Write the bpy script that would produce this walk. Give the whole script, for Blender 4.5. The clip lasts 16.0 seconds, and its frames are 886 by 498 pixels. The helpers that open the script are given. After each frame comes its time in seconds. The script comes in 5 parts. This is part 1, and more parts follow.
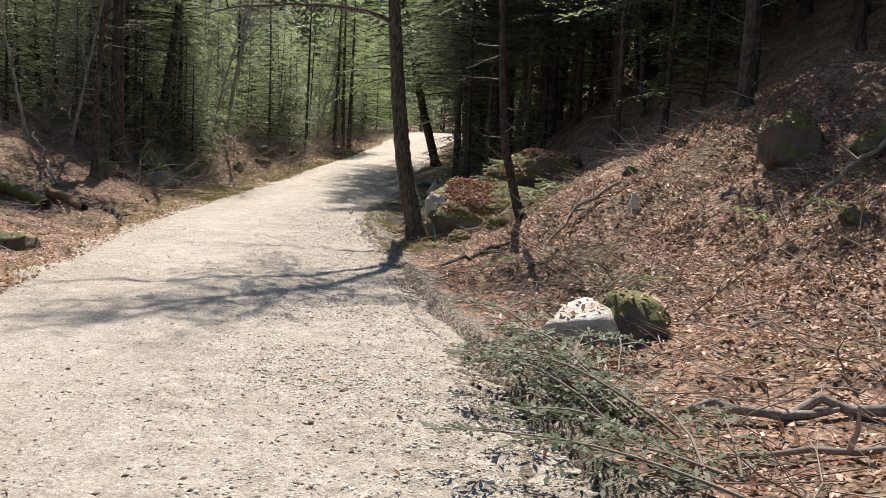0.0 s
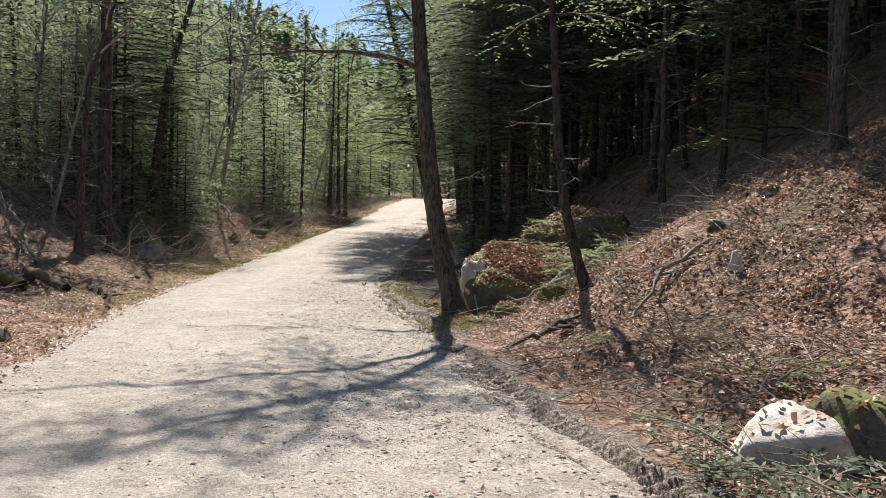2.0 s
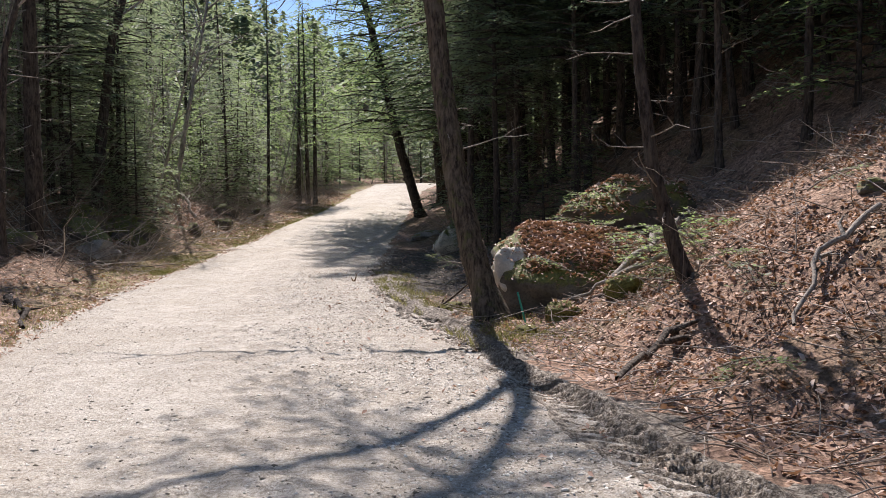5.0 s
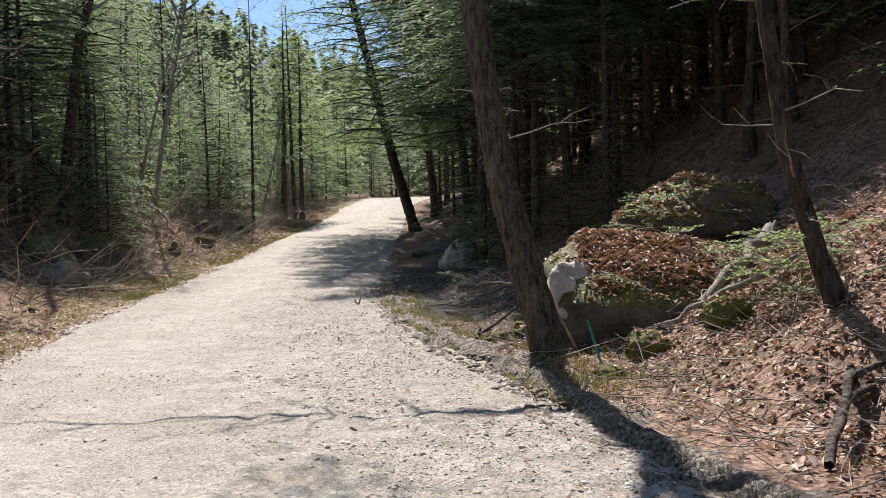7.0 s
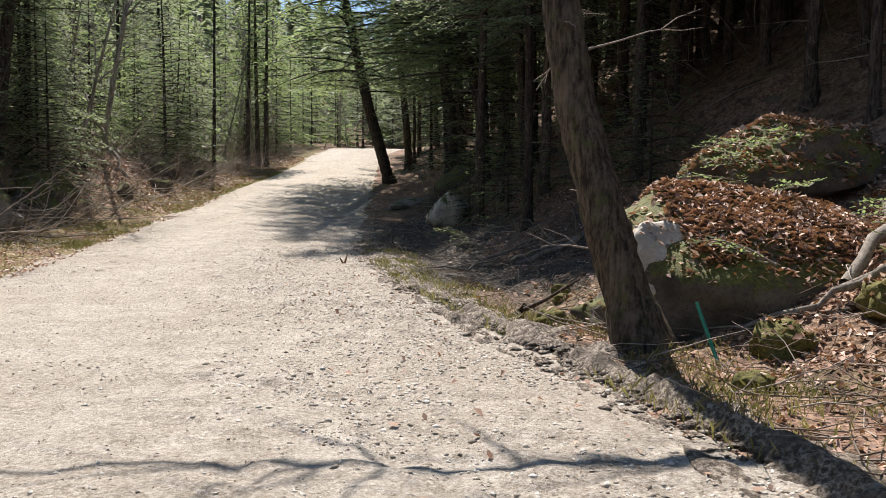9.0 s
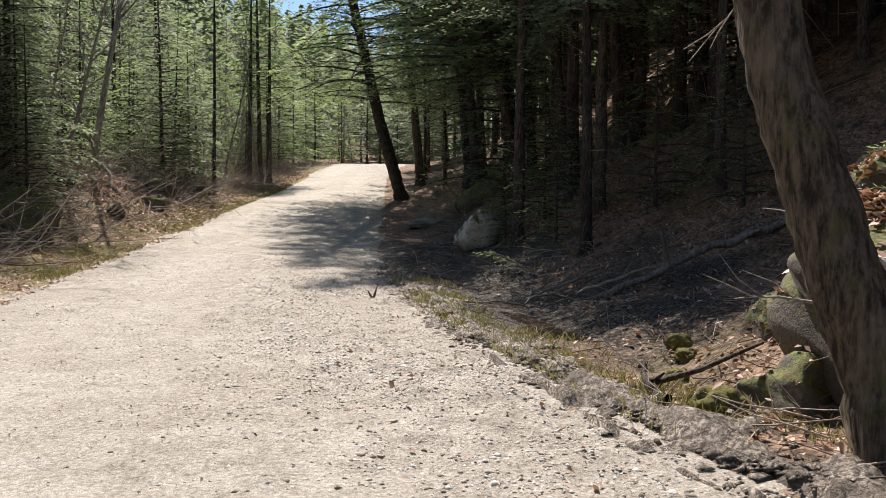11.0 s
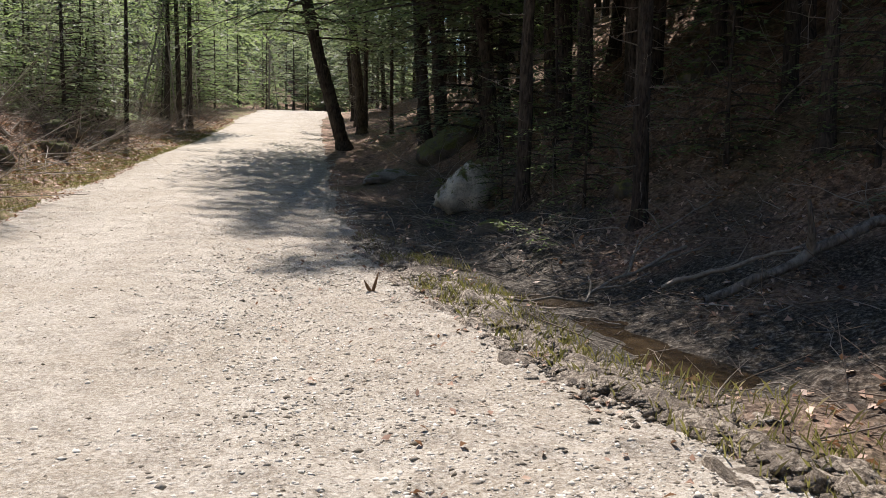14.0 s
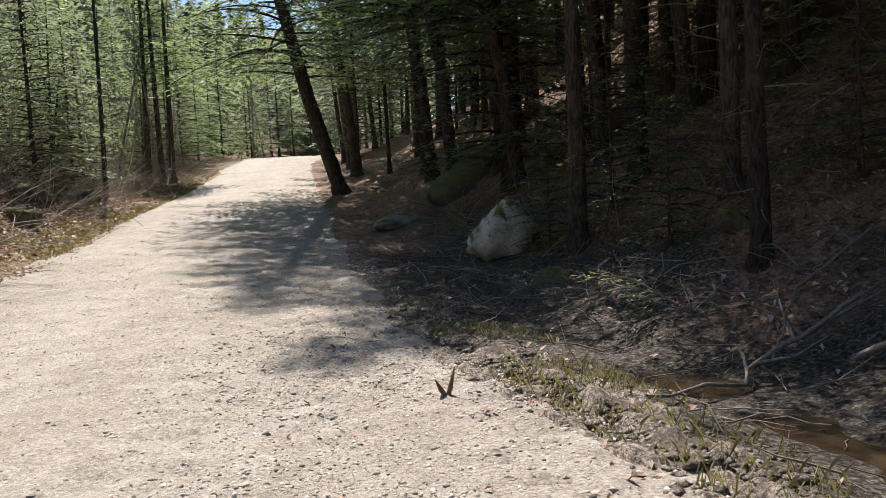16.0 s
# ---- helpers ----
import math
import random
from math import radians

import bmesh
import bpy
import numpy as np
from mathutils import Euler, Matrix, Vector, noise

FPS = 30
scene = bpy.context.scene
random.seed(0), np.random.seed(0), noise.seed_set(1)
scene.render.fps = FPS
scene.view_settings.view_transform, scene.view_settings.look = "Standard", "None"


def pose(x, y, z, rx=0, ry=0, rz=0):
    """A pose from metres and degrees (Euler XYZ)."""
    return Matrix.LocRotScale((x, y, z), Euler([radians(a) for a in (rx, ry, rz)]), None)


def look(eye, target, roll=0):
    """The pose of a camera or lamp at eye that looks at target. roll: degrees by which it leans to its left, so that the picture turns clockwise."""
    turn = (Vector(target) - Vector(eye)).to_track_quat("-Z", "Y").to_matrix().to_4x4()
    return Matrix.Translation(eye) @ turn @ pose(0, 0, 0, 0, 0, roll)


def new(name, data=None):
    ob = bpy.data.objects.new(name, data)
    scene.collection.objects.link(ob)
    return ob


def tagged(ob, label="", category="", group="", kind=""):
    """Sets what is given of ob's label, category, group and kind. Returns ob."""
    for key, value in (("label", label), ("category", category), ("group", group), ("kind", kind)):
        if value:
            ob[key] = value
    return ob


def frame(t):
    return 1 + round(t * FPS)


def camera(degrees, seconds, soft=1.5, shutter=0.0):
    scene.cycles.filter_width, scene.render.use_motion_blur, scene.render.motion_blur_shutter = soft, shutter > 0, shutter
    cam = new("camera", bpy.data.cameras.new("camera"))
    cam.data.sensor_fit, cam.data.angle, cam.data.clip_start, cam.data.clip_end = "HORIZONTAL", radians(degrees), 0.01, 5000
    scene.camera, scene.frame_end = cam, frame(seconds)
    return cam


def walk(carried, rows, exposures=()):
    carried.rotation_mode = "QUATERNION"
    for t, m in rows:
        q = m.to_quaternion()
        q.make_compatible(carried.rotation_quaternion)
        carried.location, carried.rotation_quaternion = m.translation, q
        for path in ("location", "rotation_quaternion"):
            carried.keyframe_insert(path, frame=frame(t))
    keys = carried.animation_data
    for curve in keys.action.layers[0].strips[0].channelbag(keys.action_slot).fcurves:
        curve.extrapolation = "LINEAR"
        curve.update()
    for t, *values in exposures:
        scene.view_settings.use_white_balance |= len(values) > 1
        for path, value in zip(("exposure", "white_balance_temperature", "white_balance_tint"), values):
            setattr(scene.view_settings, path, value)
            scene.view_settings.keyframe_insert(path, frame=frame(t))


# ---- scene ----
cam = camera(55.9, 16.0, soft=0.85)
PATH = [
    (0, (1.390, -3.615, 1.628), (1.263, 6.336, 0.649), 2.86),
    (0.5, (1.124, -3.045, 1.595), (1.752, 6.837, 0.198), 2.05),
    (1, (0.869, -2.494, 1.568), (1.206, 7.429, 0.375), 2.12),
    (1.5, (0.581, -1.903, 1.532), (0.640, 8.060, 0.674), 2.63),
    (2, (0.338, -1.180, 1.511), (0.339, 8.819, 1.334), 1.20),
    (2.5, (0.108, -0.493, 1.517), (0.527, 9.497, 1.674), 0.78),
    (3, (0.000, 0.000, 1.500), (-0.008, 9.999, 1.639), 0.20),
    (3.5, (-0.152, 0.647, 1.475), (-0.766, 10.613, 2.012), -0.52),
    (4, (-0.253, 1.362, 1.437), (-0.665, 11.353, 1.493), -0.95),
    (4.5, (-0.405, 1.992, 1.395), (-0.583, 11.988, 1.214), 0.52),
    (5, (-0.541, 2.671, 1.406), (-0.137, 12.658, 1.071), -0.66),
    (7.5, (-1.304, 5.903, 1.333), (-0.660, 15.882, 1.199), -1.59),
    (8, (-1.490, 6.567, 1.308), (-0.598, 16.514, 0.798), -0.33),
    (8.5, (-1.591, 7.214, 1.268), (-0.772, 17.153, 0.528), 0.59),
    (9, (-1.709, 7.877, 1.245), (-0.614, 17.794, 0.567), 0.55),
    (9.5, (-1.778, 8.506, 1.257), (-0.771, 18.445, 0.802), 0.46),
    (12, (-2.425, 11.719, 1.273), (-1.015, 21.606, 0.762), -0.51),
    (12.5, (-2.544, 12.297, 1.282), (-0.570, 22.097, 1.015), -1.10),
    (13, (-2.613, 12.943, 1.311), (-0.344, 22.681, 1.210), -0.95),
    (13.5, (-2.715, 13.554, 1.322), (-0.371, 23.270, 0.978), 0.24),
    (14, (-2.782, 14.184, 1.283), (-0.748, 23.919, 0.234), 1.10),
    (14.5, (-2.868, 14.796, 1.293), (-0.925, 24.522, 0.017), 0.92),
    (15, (-2.920, 15.391, 1.322), (-1.375, 25.238, 0.520), -0.33),
    (15.5, (-2.989, 16.053, 1.352), (-1.365, 25.906, 0.814), -2.35),
    (16, (-2.989, 16.682, 1.349), (-0.833, 26.427, 0.724), -3.04),
]
walk(cam, [(t, look(eye, target, roll)) for t, eye, target, roll in PATH],
     [(0, 0.76, 6750, 13), (1.5, 0.76, 6650, 13), (2.5, 0.74, 6350, 13), (3.5, 0.80, 6150, 15), (4.5, 0.74, 6300, 17), (7.5, 0.74, 6350, 13), (9, 0.74, 6600, 13), (16, 0.74, 6550, 14)])

# ---- light ----
SUN_AZ, SUN_EL = -8.0, 53.0          # degrees: from +y towards +x, and above the horizon
world = bpy.data.worlds.new("world")
scene.world = world
world.use_nodes = True
wn = world.node_tree
sky = wn.nodes.new("ShaderNodeTexSky")
sky.sky_type = "NISHITA"
sky.sun_disc = False
sky.altitude, sky.air_density, sky.dust_density, sky.ozone_density = 300, 1.0, 0.15, 4.0
sky.sun_elevation, sky.sun_rotation = radians(SUN_EL), radians(SUN_AZ)
wn.links.new(sky.outputs[0], wn.nodes["Background"].inputs[0])
wn.nodes["Background"].inputs[1].default_value = 0.09
sun = new("sun", bpy.data.lights.new("sun", "SUN"))
sun.data.energy, sun.data.angle, sun.data.color = 5.0, radians(0.55), (1.0, 0.945, 0.885)
sd = Vector((math.sin(radians(SUN_AZ)) * math.cos(radians(SUN_EL)), math.cos(radians(SUN_AZ)) * math.cos(radians(SUN_EL)), math.sin(radians(SUN_EL))))
sun.matrix_world = Matrix.Translation((0, 0, 40)) @ sd.to_track_quat("Z", "Y").to_matrix().to_4x4()

# ---- materials ----


def material(name):
    m = bpy.data.materials.new(name)
    m.use_nodes = True
    return m, m.node_tree, m.node_tree.nodes["Principled BSDF"]


def add(nt, kind, **kw):
    n = nt.nodes.new(kind)
    for k, v in kw.items():
        n.inputs[k.replace("_", " ")].default_value = v
    return n


def ramp(nt, fac, stops):
    r = nt.nodes.new("ShaderNodeValToRGB")
    e = r.color_ramp.elements
    while len(e) < len(stops):
        e.new(0.5)
    for q, (p, c) in zip(e, stops):
        q.position, q.color = p, (*c, 1)
    nt.links.new(fac, r.inputs[0])
    return r.outputs[0]


def mixed(nt, fac, a, b, mode="MIX"):
    m = nt.nodes.new("ShaderNodeMix")
    m.data_type, m.blend_type = "RGBA", mode
    for sock, v in ((m.inputs[0], fac), (m.inputs[6], a), (m.inputs[7], b)):
        if isinstance(v, (int, float)):
            sock.default_value = v
        elif isinstance(v, tuple):
            sock.default_value = (*v, 1)
        else:
            nt.links.new(v, sock)
    return m.outputs[2]


def coords(nt, scale=(1, 1, 1), obj=False):
    t = nt.nodes.new("ShaderNodeTexCoord") if obj else nt.nodes.new("ShaderNodeNewGeometry")
    mp = nt.nodes.new("ShaderNodeMapping")
    mp.inputs["Scale"].default_value = scale
    nt.links.new(t.outputs["Object" if obj else "Position"], mp.inputs[0])
    return mp.outputs[0]


def noise_tex(nt, vec, scale, detail=4.0, rough=0.6):
    n = add(nt, "ShaderNodeTexNoise", Scale=scale, Detail=detail, Roughness=rough)
    nt.links.new(vec, n.inputs["Vector"])
    return n.outputs["Fac"]


def bump(nt, bsdf, height, strength, distance):
    b = add(nt, "ShaderNodeBump", Strength=strength, Distance=distance)
    nt.links.new(height, b.inputs["Height"])
    nt.links.new(b.outputs[0], bsdf.inputs["Normal"])


def road_material():
    m, nt, b = material("gravel_road")
    v = coords(nt)
    at = nt.nodes.new("ShaderNodeAttribute")
    at.attribute_name = "across"
    big = noise_tex(nt, v, 0.5, 6, 0.65)
    fine = noise_tex(nt, v, 34, 4, 0.8)
    vor = add(nt, "ShaderNodeTexVoronoi", Scale=44.0)
    warp = add(nt, "ShaderNodeTexNoise", Scale=9.0, Detail=3.0)
    nt.links.new(v, warp.inputs["Vector"])
    nt.links.new(mixed(nt, 0.35, v, warp.outputs["Color"], "ADD"), vor.inputs["Vector"])
    mid = noise_tex(nt, v, 3.0, 8, 0.75)
    wob = nt.nodes.new("ShaderNodeMath")
    wob.operation = "MULTIPLY_ADD"
    nt.links.new(noise_tex(nt, v, 0.8, 4), wob.inputs[0])
    wob.inputs[1].default_value = 0.16
    nt.links.new(at.outputs["Fac"], wob.inputs[2])
    # packed wheel tracks, looser darker gravel between them and on the outer side
    track = ramp(nt, wob.outputs[0], [(0.08, (0.75, 0.75, 0.75)), (0.25, (0.2, 0.2, 0.2)), (0.36, (0, 0, 0)), (0.47, (0, 0, 0)), (0.58, (0.5, 0.5, 0.5)), (0.68, (0.25, 0.25, 0.25)), (0.76, (0.2, 0.2, 0.2)), (0.9, (0.9, 0.9, 0.9))])
    c = ramp(nt, mid, [(0.40, (0.36, 0.305, 0.235)), (0.5, (0.50, 0.445, 0.365)), (0.60, (0.60, 0.545, 0.465))])
    loose = ramp(nt, mid, [(0.41, (0.17, 0.13, 0.094)), (0.5, (0.36, 0.30, 0.23)), (0.59, (0.56, 0.495, 0.41))])
    c = mixed(nt, track, c, loose)
    c = mixed(nt, ramp(nt, big, [(0.47, (0, 0, 0)), (0.58, (0.7, 0.7, 0.7))]), c, (0.36, 0.295, 0.215))
    grit = mixed(nt, 0.5, ramp(nt, fine, [(0.40, (0.05, 0.038, 0.028)), (0.46, (0.34, 0.295, 0.23)), (0.53, (0.49, 0.44, 0.37)), (0.60, (0.80, 0.77, 0.70))]),
                 ramp(nt, vor.outputs["Color"], [(0.1, (0.18, 0.15, 0.12)), (0.5, (0.41, 0.37, 0.31)), (0.9, (0.68, 0.65, 0.59))]))
    c = mixed(nt, 0.58, c, grit)
    nt.links.new(c, b.inputs["Base Color"])
    b.inputs["Roughness"].default_value = 0.92
    b.inputs["Specular IOR Level"].default_value = 0.25
    clods = noise_tex(nt, v, 16, 6, 0.8)
    bump(nt, b, mixed(nt, 0.55, fine, clods), 0.95, 0.045)
    return m


def ground_material():
    m, nt, b = material("leaf_litter_soil")
    v = coords(nt)
    big = noise_tex(nt, v, 0.45, 5)
    mid = noise_tex(nt, v, 3.2, 5, 0.7)
    fine = noise_tex(nt, v, 26, 4, 0.75)
    vor = add(nt, "ShaderNodeTexVoronoi", Scale=17.0)
    nt.links.new(v, vor.inputs["Vector"])
    c = ramp(nt, fine, [(0.40, (0.045, 0.03, 0.021)), (0.5, (0.20, 0.125, 0.086)), (0.61, (0.45, 0.30, 0.21))])
    c = mixed(nt, 0.45, c, ramp(nt, vor.outputs["Color"], [(0.1, (0.08, 0.045, 0.03)), (0.55, (0.31, 0.19, 0.128)), (0.95, (0.57, 0.395, 0.28))]))
    c = mixed(nt, ramp(nt, big, [(0.5, (0, 0, 0)), (0.68, (0.75, 0.75, 0.75))]), c, (0.10, 0.095, 0.045))
    c = mixed(nt, ramp(nt, mid, [(0.52, (0, 0, 0)), (0.62, (0.75, 0.75, 0.75))]), c, (0.06, 0.04, 0.027))
    at = nt.nodes.new("ShaderNodeAttribute")
    at.attribute_name = "verge"
    mv = nt.nodes.new("ShaderNodeMath")
    mv.operation = "MULTIPLY"
    nt.links.new(at.outputs["Fac"], mv.inputs[0])
    nt.links.new(ramp(nt, noise_tex(nt, v, 1.1, 5), [(0.38, (0, 0, 0)), (0.58, (1, 1, 1))]), mv.inputs[1])
    c = mixed(nt, mv.outputs[0], c, ramp(nt, fine, [(0.3, (0.09, 0.08, 0.025)), (0.7, (0.33, 0.29, 0.12))]))
    wet = nt.nodes.new("ShaderNodeAttribute")
    wet.attribute_name = "damp"
    c = mixed(nt, wet.outputs["Fac"], c, ramp(nt, fine, [(0.40, (0.022, 0.018, 0.014)), (0.52, (0.075, 0.062, 0.048)), (0.64, (0.21, 0.19, 0.16))]))
    nt.links.new(c, b.inputs["Base Color"])
    b.inputs["Roughness"].default_value = 0.9
    b.inputs["Specular IOR Level"].default_value = 0.2
    bump(nt, b, mixed(nt, 0.5, fine, vor.outputs["Distance"]), 0.9, 0.05)
    return m


def mud_material():
    m, nt, b = material("damp_gravel_mud")
    v = coords(nt)
    fine = noise_tex(nt, v, 30, 5, 0.75)
    mid = noise_tex(nt, v, 3, 4)
    c = ramp(nt, fine, [(0.42, (0.06, 0.043, 0.029)), (0.5, (0.23, 0.178, 0.125)), (0.59, (0.52, 0.45, 0.36))])
    c = mixed(nt, ramp(nt, mid, [(0.45, (0, 0, 0)), (0.65, (0.8, 0.8, 0.8))]), c, (0.13, 0.10, 0.07))
    nt.links.new(c, b.inputs["Base Color"])
    b.inputs["Roughness"].default_value = 0.72
    bump(nt, b, fine, 1.0, 0.045)
    return m


def bark_material(name, dark, light, moss=0.0):
    m, nt, b = material(name)
    v = coords(nt, (1, 1, 0.22), obj=True)
    ridge = noise_tex(nt, v, 22, 5, 0.7)
    vor = add(nt, "ShaderNodeTexVoronoi", Scale=26.0)
    nt.links.new(v, vor.inputs["Vector"])
    patch = noise_tex(nt, coords(nt, obj=True), 3.0, 5)
    c = ramp(nt, ridge, [(0.39, dark), (0.62, light)])
    c = mixed(nt, ramp(nt, patch, [(0.5, (0, 0, 0)), (0.7, (0.6, 0.6, 0.6))]), c, (light[0] * 1.25, light[1] * 1.3, light[2] * 1.3))
    if moss:
        low = noise_tex(nt, coords(nt, obj=True), 7.0, 4)
        c = mixed(nt, ramp(nt, low, [(0.55, (0, 0, 0)), (0.7, (moss, moss, moss))]), c, (0.10, 0.115, 0.035))
    oi = nt.nodes.new("ShaderNodeObjectInfo")
    hs = nt.nodes.new("ShaderNodeHueSaturation")
    mr = add(nt, "ShaderNodeMapRange", To_Min=0.7, To_Max=1.25)
    nt.links.new(oi.outputs["Random"], mr.inputs["Value"])
    nt.links.new(mr.outputs[0], hs.inputs["Value"])
    nt.links.new(c, hs.inputs["Color"])
    nt.links.new(hs.outputs[0], b.inputs["Base Color"])
    b.inputs["Roughness"].default_value = 0.9
    b.inputs["Specular IOR Level"].default_value = 0.2
    bump(nt, b, mixed(nt, 0.5, ridge, vor.outputs["Distance"]), 1.0, 0.03)
    return m


def leaf_material(name, stops, translucent, through_colour, rough=0.55):
    """Thin leaves: a colour for each leaf, and light that comes through."""
    m, nt, b = material(name)
    g = nt.nodes.new("ShaderNodeNewGeometry")
    c = ramp(nt, g.outputs["Random Per Island"], stops)
    nt.links.new(c, b.inputs["Base Color"])
    b.inputs["Roughness"].default_value = rough
    b.inputs["Specular IOR Level"].default_value = 0.2
    t = nt.nodes.new("ShaderNodeBsdfTranslucent")
    t.inputs[0].default_value = (*through_colour, 1)
    mx = nt.nodes.new("ShaderNodeMixShader")
    mx.inputs[0].default_value = translucent
    nt.links.new(b.outputs[0], mx.inputs[1])
    nt.links.new(t.outputs[0], mx.inputs[2])
    nt.links.new(mx.outputs[0], nt.nodes["Material Output"].inputs[0])
    return m


def rock_material(name, base, moss, dark=0.5):
    m, nt, b = material(name)
    v = coords(nt)
    n1 = noise_tex(nt, v, 3.0, 6, 0.65)
    n2 = noise_tex(nt, v, 30, 4, 0.7)
    c = ramp(nt, n1, [(0.38, tuple(q * dark for q in base)), (0.5, base), (0.62, tuple(min(q * 1.3, 0.8) for q in base))])
    c = mixed(nt, ramp(nt, n2, [(0.40, (0.6, 0.6, 0.6)), (0.5, (0, 0, 0))]), c, tuple(q * dark for q in base))
    if moss:
        g = nt.nodes.new("ShaderNodeNewGeometry")
        s = nt.nodes.new("ShaderNodeSeparateXYZ")
        nt.links.new(g.outputs["Normal"], s.inputs[0])
        ad = nt.nodes.new("ShaderNodeMath")
        ad.operation = "MULTIPLY_ADD"
        nt.links.new(s.outputs[2], ad.inputs[0])
        ad.inputs[1].default_value = 0.35
        nt.links.new(noise_tex(nt, v, 5.0, 5), ad.inputs[2])
        lo = 0.95 - moss
        c = mixed(nt, ramp(nt, ad.outputs[0], [(lo, (0, 0, 0)), (lo + 0.12, (1, 1, 1))]), c,
                  ramp(nt, n2, [(0.3, (0.05, 0.055, 0.015)), (0.7, (0.19, 0.19, 0.05))]))
    nt.links.new(c, b.inputs["Base Color"])
    b.inputs["Roughness"].default_value = 0.85
    bump(nt, b, mixed(nt, 0.5, n1, n2), 0.8, 0.04)
    return m


def plain_material(name, stops, scale=20.0, rough=0.85, island=False):
    m, nt, b = material(name)
    if island:
        g = nt.nodes.new("ShaderNodeNewGeometry")
        f = g.outputs["Random Per Island"]
    else:
        f = noise_tex(nt, coords(nt), scale, 5, 0.7)
    nt.links.new(ramp(nt, f, stops), b.inputs["Base Color"])
    b.inputs["Roughness"].default_value = rough
    b.inputs["Specular IOR Level"].default_value = 0.25
    if not island:
        bump(nt, b, f, 0.6, 0.02)
    return m


def water_material():
    m, nt, b = material("ditch_water")
    v = coords(nt)
    n = noise_tex(nt, v, 5.0, 3)
    nt.links.new(ramp(nt, n, [(0.3, (0.028, 0.02, 0.012)), (0.7, (0.06, 0.042, 0.024))]), b.inputs["Base Color"])
    b.inputs["Roughness"].default_value = 0.04
    b.inputs["IOR"].default_value = 1.33
    bump(nt, b, noise_tex(nt, v, 14.0, 2), 0.12, 0.02)
    return m


ROAD, GROUND, MUD, WATER = road_material(), ground_material(), mud_material(), water_material()
BARK = bark_material("hemlock_bark", (0.024, 0.019, 0.015), (0.105, 0.083, 0.066))
BARK_BIG = bark_material("lichened_bark", (0.03, 0.023, 0.017), (0.16, 0.128, 0.095), moss=0.6)
BARK_GREY = bark_material("grey_smooth_bark", (0.12, 0.105, 0.088), (0.34, 0.30, 0.26))
DEAD = plain_material("dead_grey_wood", [(0.3, (0.13, 0.105, 0.085)), (0.7, (0.36, 0.32, 0.27))], 30)
NEEDLES = leaf_material("hemlock_needles", [(0.0, (0.04, 0.055, 0.036)), (0.5, (0.095, 0.12, 0.075)), (1.0, (0.20, 0.225, 0.155))], 0.48, (0.32, 0.385, 0.20))
NEEDLES_PALE = leaf_material("young_hemlock_needles", [(0.0, (0.04, 0.06, 0.028)), (0.5, (0.085, 0.115, 0.05)), (1.0, (0.15, 0.185, 0.085))], 0.5, (0.31, 0.41, 0.15))
NEEDLES_GREY = leaf_material("dried_hemlock_needles", [(0.0, (0.035, 0.052, 0.026)), (0.5, (0.075, 0.10, 0.052)), (1.0, (0.15, 0.18, 0.10))], 0.25, (0.12, 0.16, 0.07))
LEAVES = leaf_material("dead_beech_oak_leaves", [(0.0, (0.11, 0.06, 0.042)), (0.35, (0.31, 0.185, 0.13)), (0.7, (0.52, 0.345, 0.25)), (1.0, (0.76, 0.60, 0.48))], 0.15, (0.35, 0.18, 0.08), 0.6)
GRASS = leaf_material("dry_grass", [(0.0, (0.13, 0.11, 0.05)), (0.6, (0.30, 0.25, 0.12)), (1.0, (0.48, 0.40, 0.23))], 0.3, (0.3, 0.3, 0.08))
GRASS_GREEN = leaf_material("verge_grass", [(0.0, (0.06, 0.055, 0.02)), (0.6, (0.15, 0.14, 0.05)), (1.0, (0.32, 0.27, 0.13))], 0.3, (0.26, 0.26, 0.07))
ROCK = rock_material("granite", (0.30, 0.275, 0.24), 0.18)
ROCK_PALE = rock_material("pale_granite", (0.54, 0.50, 0.43), 0.05, 0.75)
ROCK_GREY = rock_material("weathered_granite", (0.56, 0.52, 0.43), 0.27)
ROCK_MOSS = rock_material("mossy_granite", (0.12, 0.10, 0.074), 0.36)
MOSS = plain_material("moss", [(0.3, (0.05, 0.048, 0.014)), (0.7, (0.20, 0.18, 0.05))], 40)
STONES = plain_material("gravel_stones", [(0.0, (0.16, 0.135, 0.10)), (0.5, (0.42, 0.38, 0.32)), (1.0, (0.74, 0.71, 0.64))], rough=0.9, island=True)
TWIGS = plain_material("dead_twigs", [(0.0, (0.10, 0.075, 0.055)), (0.6, (0.25, 0.205, 0.165)), (1.0, (0.45, 0.40, 0.34))], rough=0.85, island=True)
GREEN_PIPE = plain_material("green_plastic", [(0.3, (0.03, 0.24, 0.15)), (0.7, (0.07, 0.38, 0.25))], 30, 0.5)
FUNGUS = plain_material("orange_brown_wood", [(0.3, (0.10, 0.055, 0.03)), (0.7, (0.28, 0.17, 0.09))], 20)

# ---- mesh helpers ----


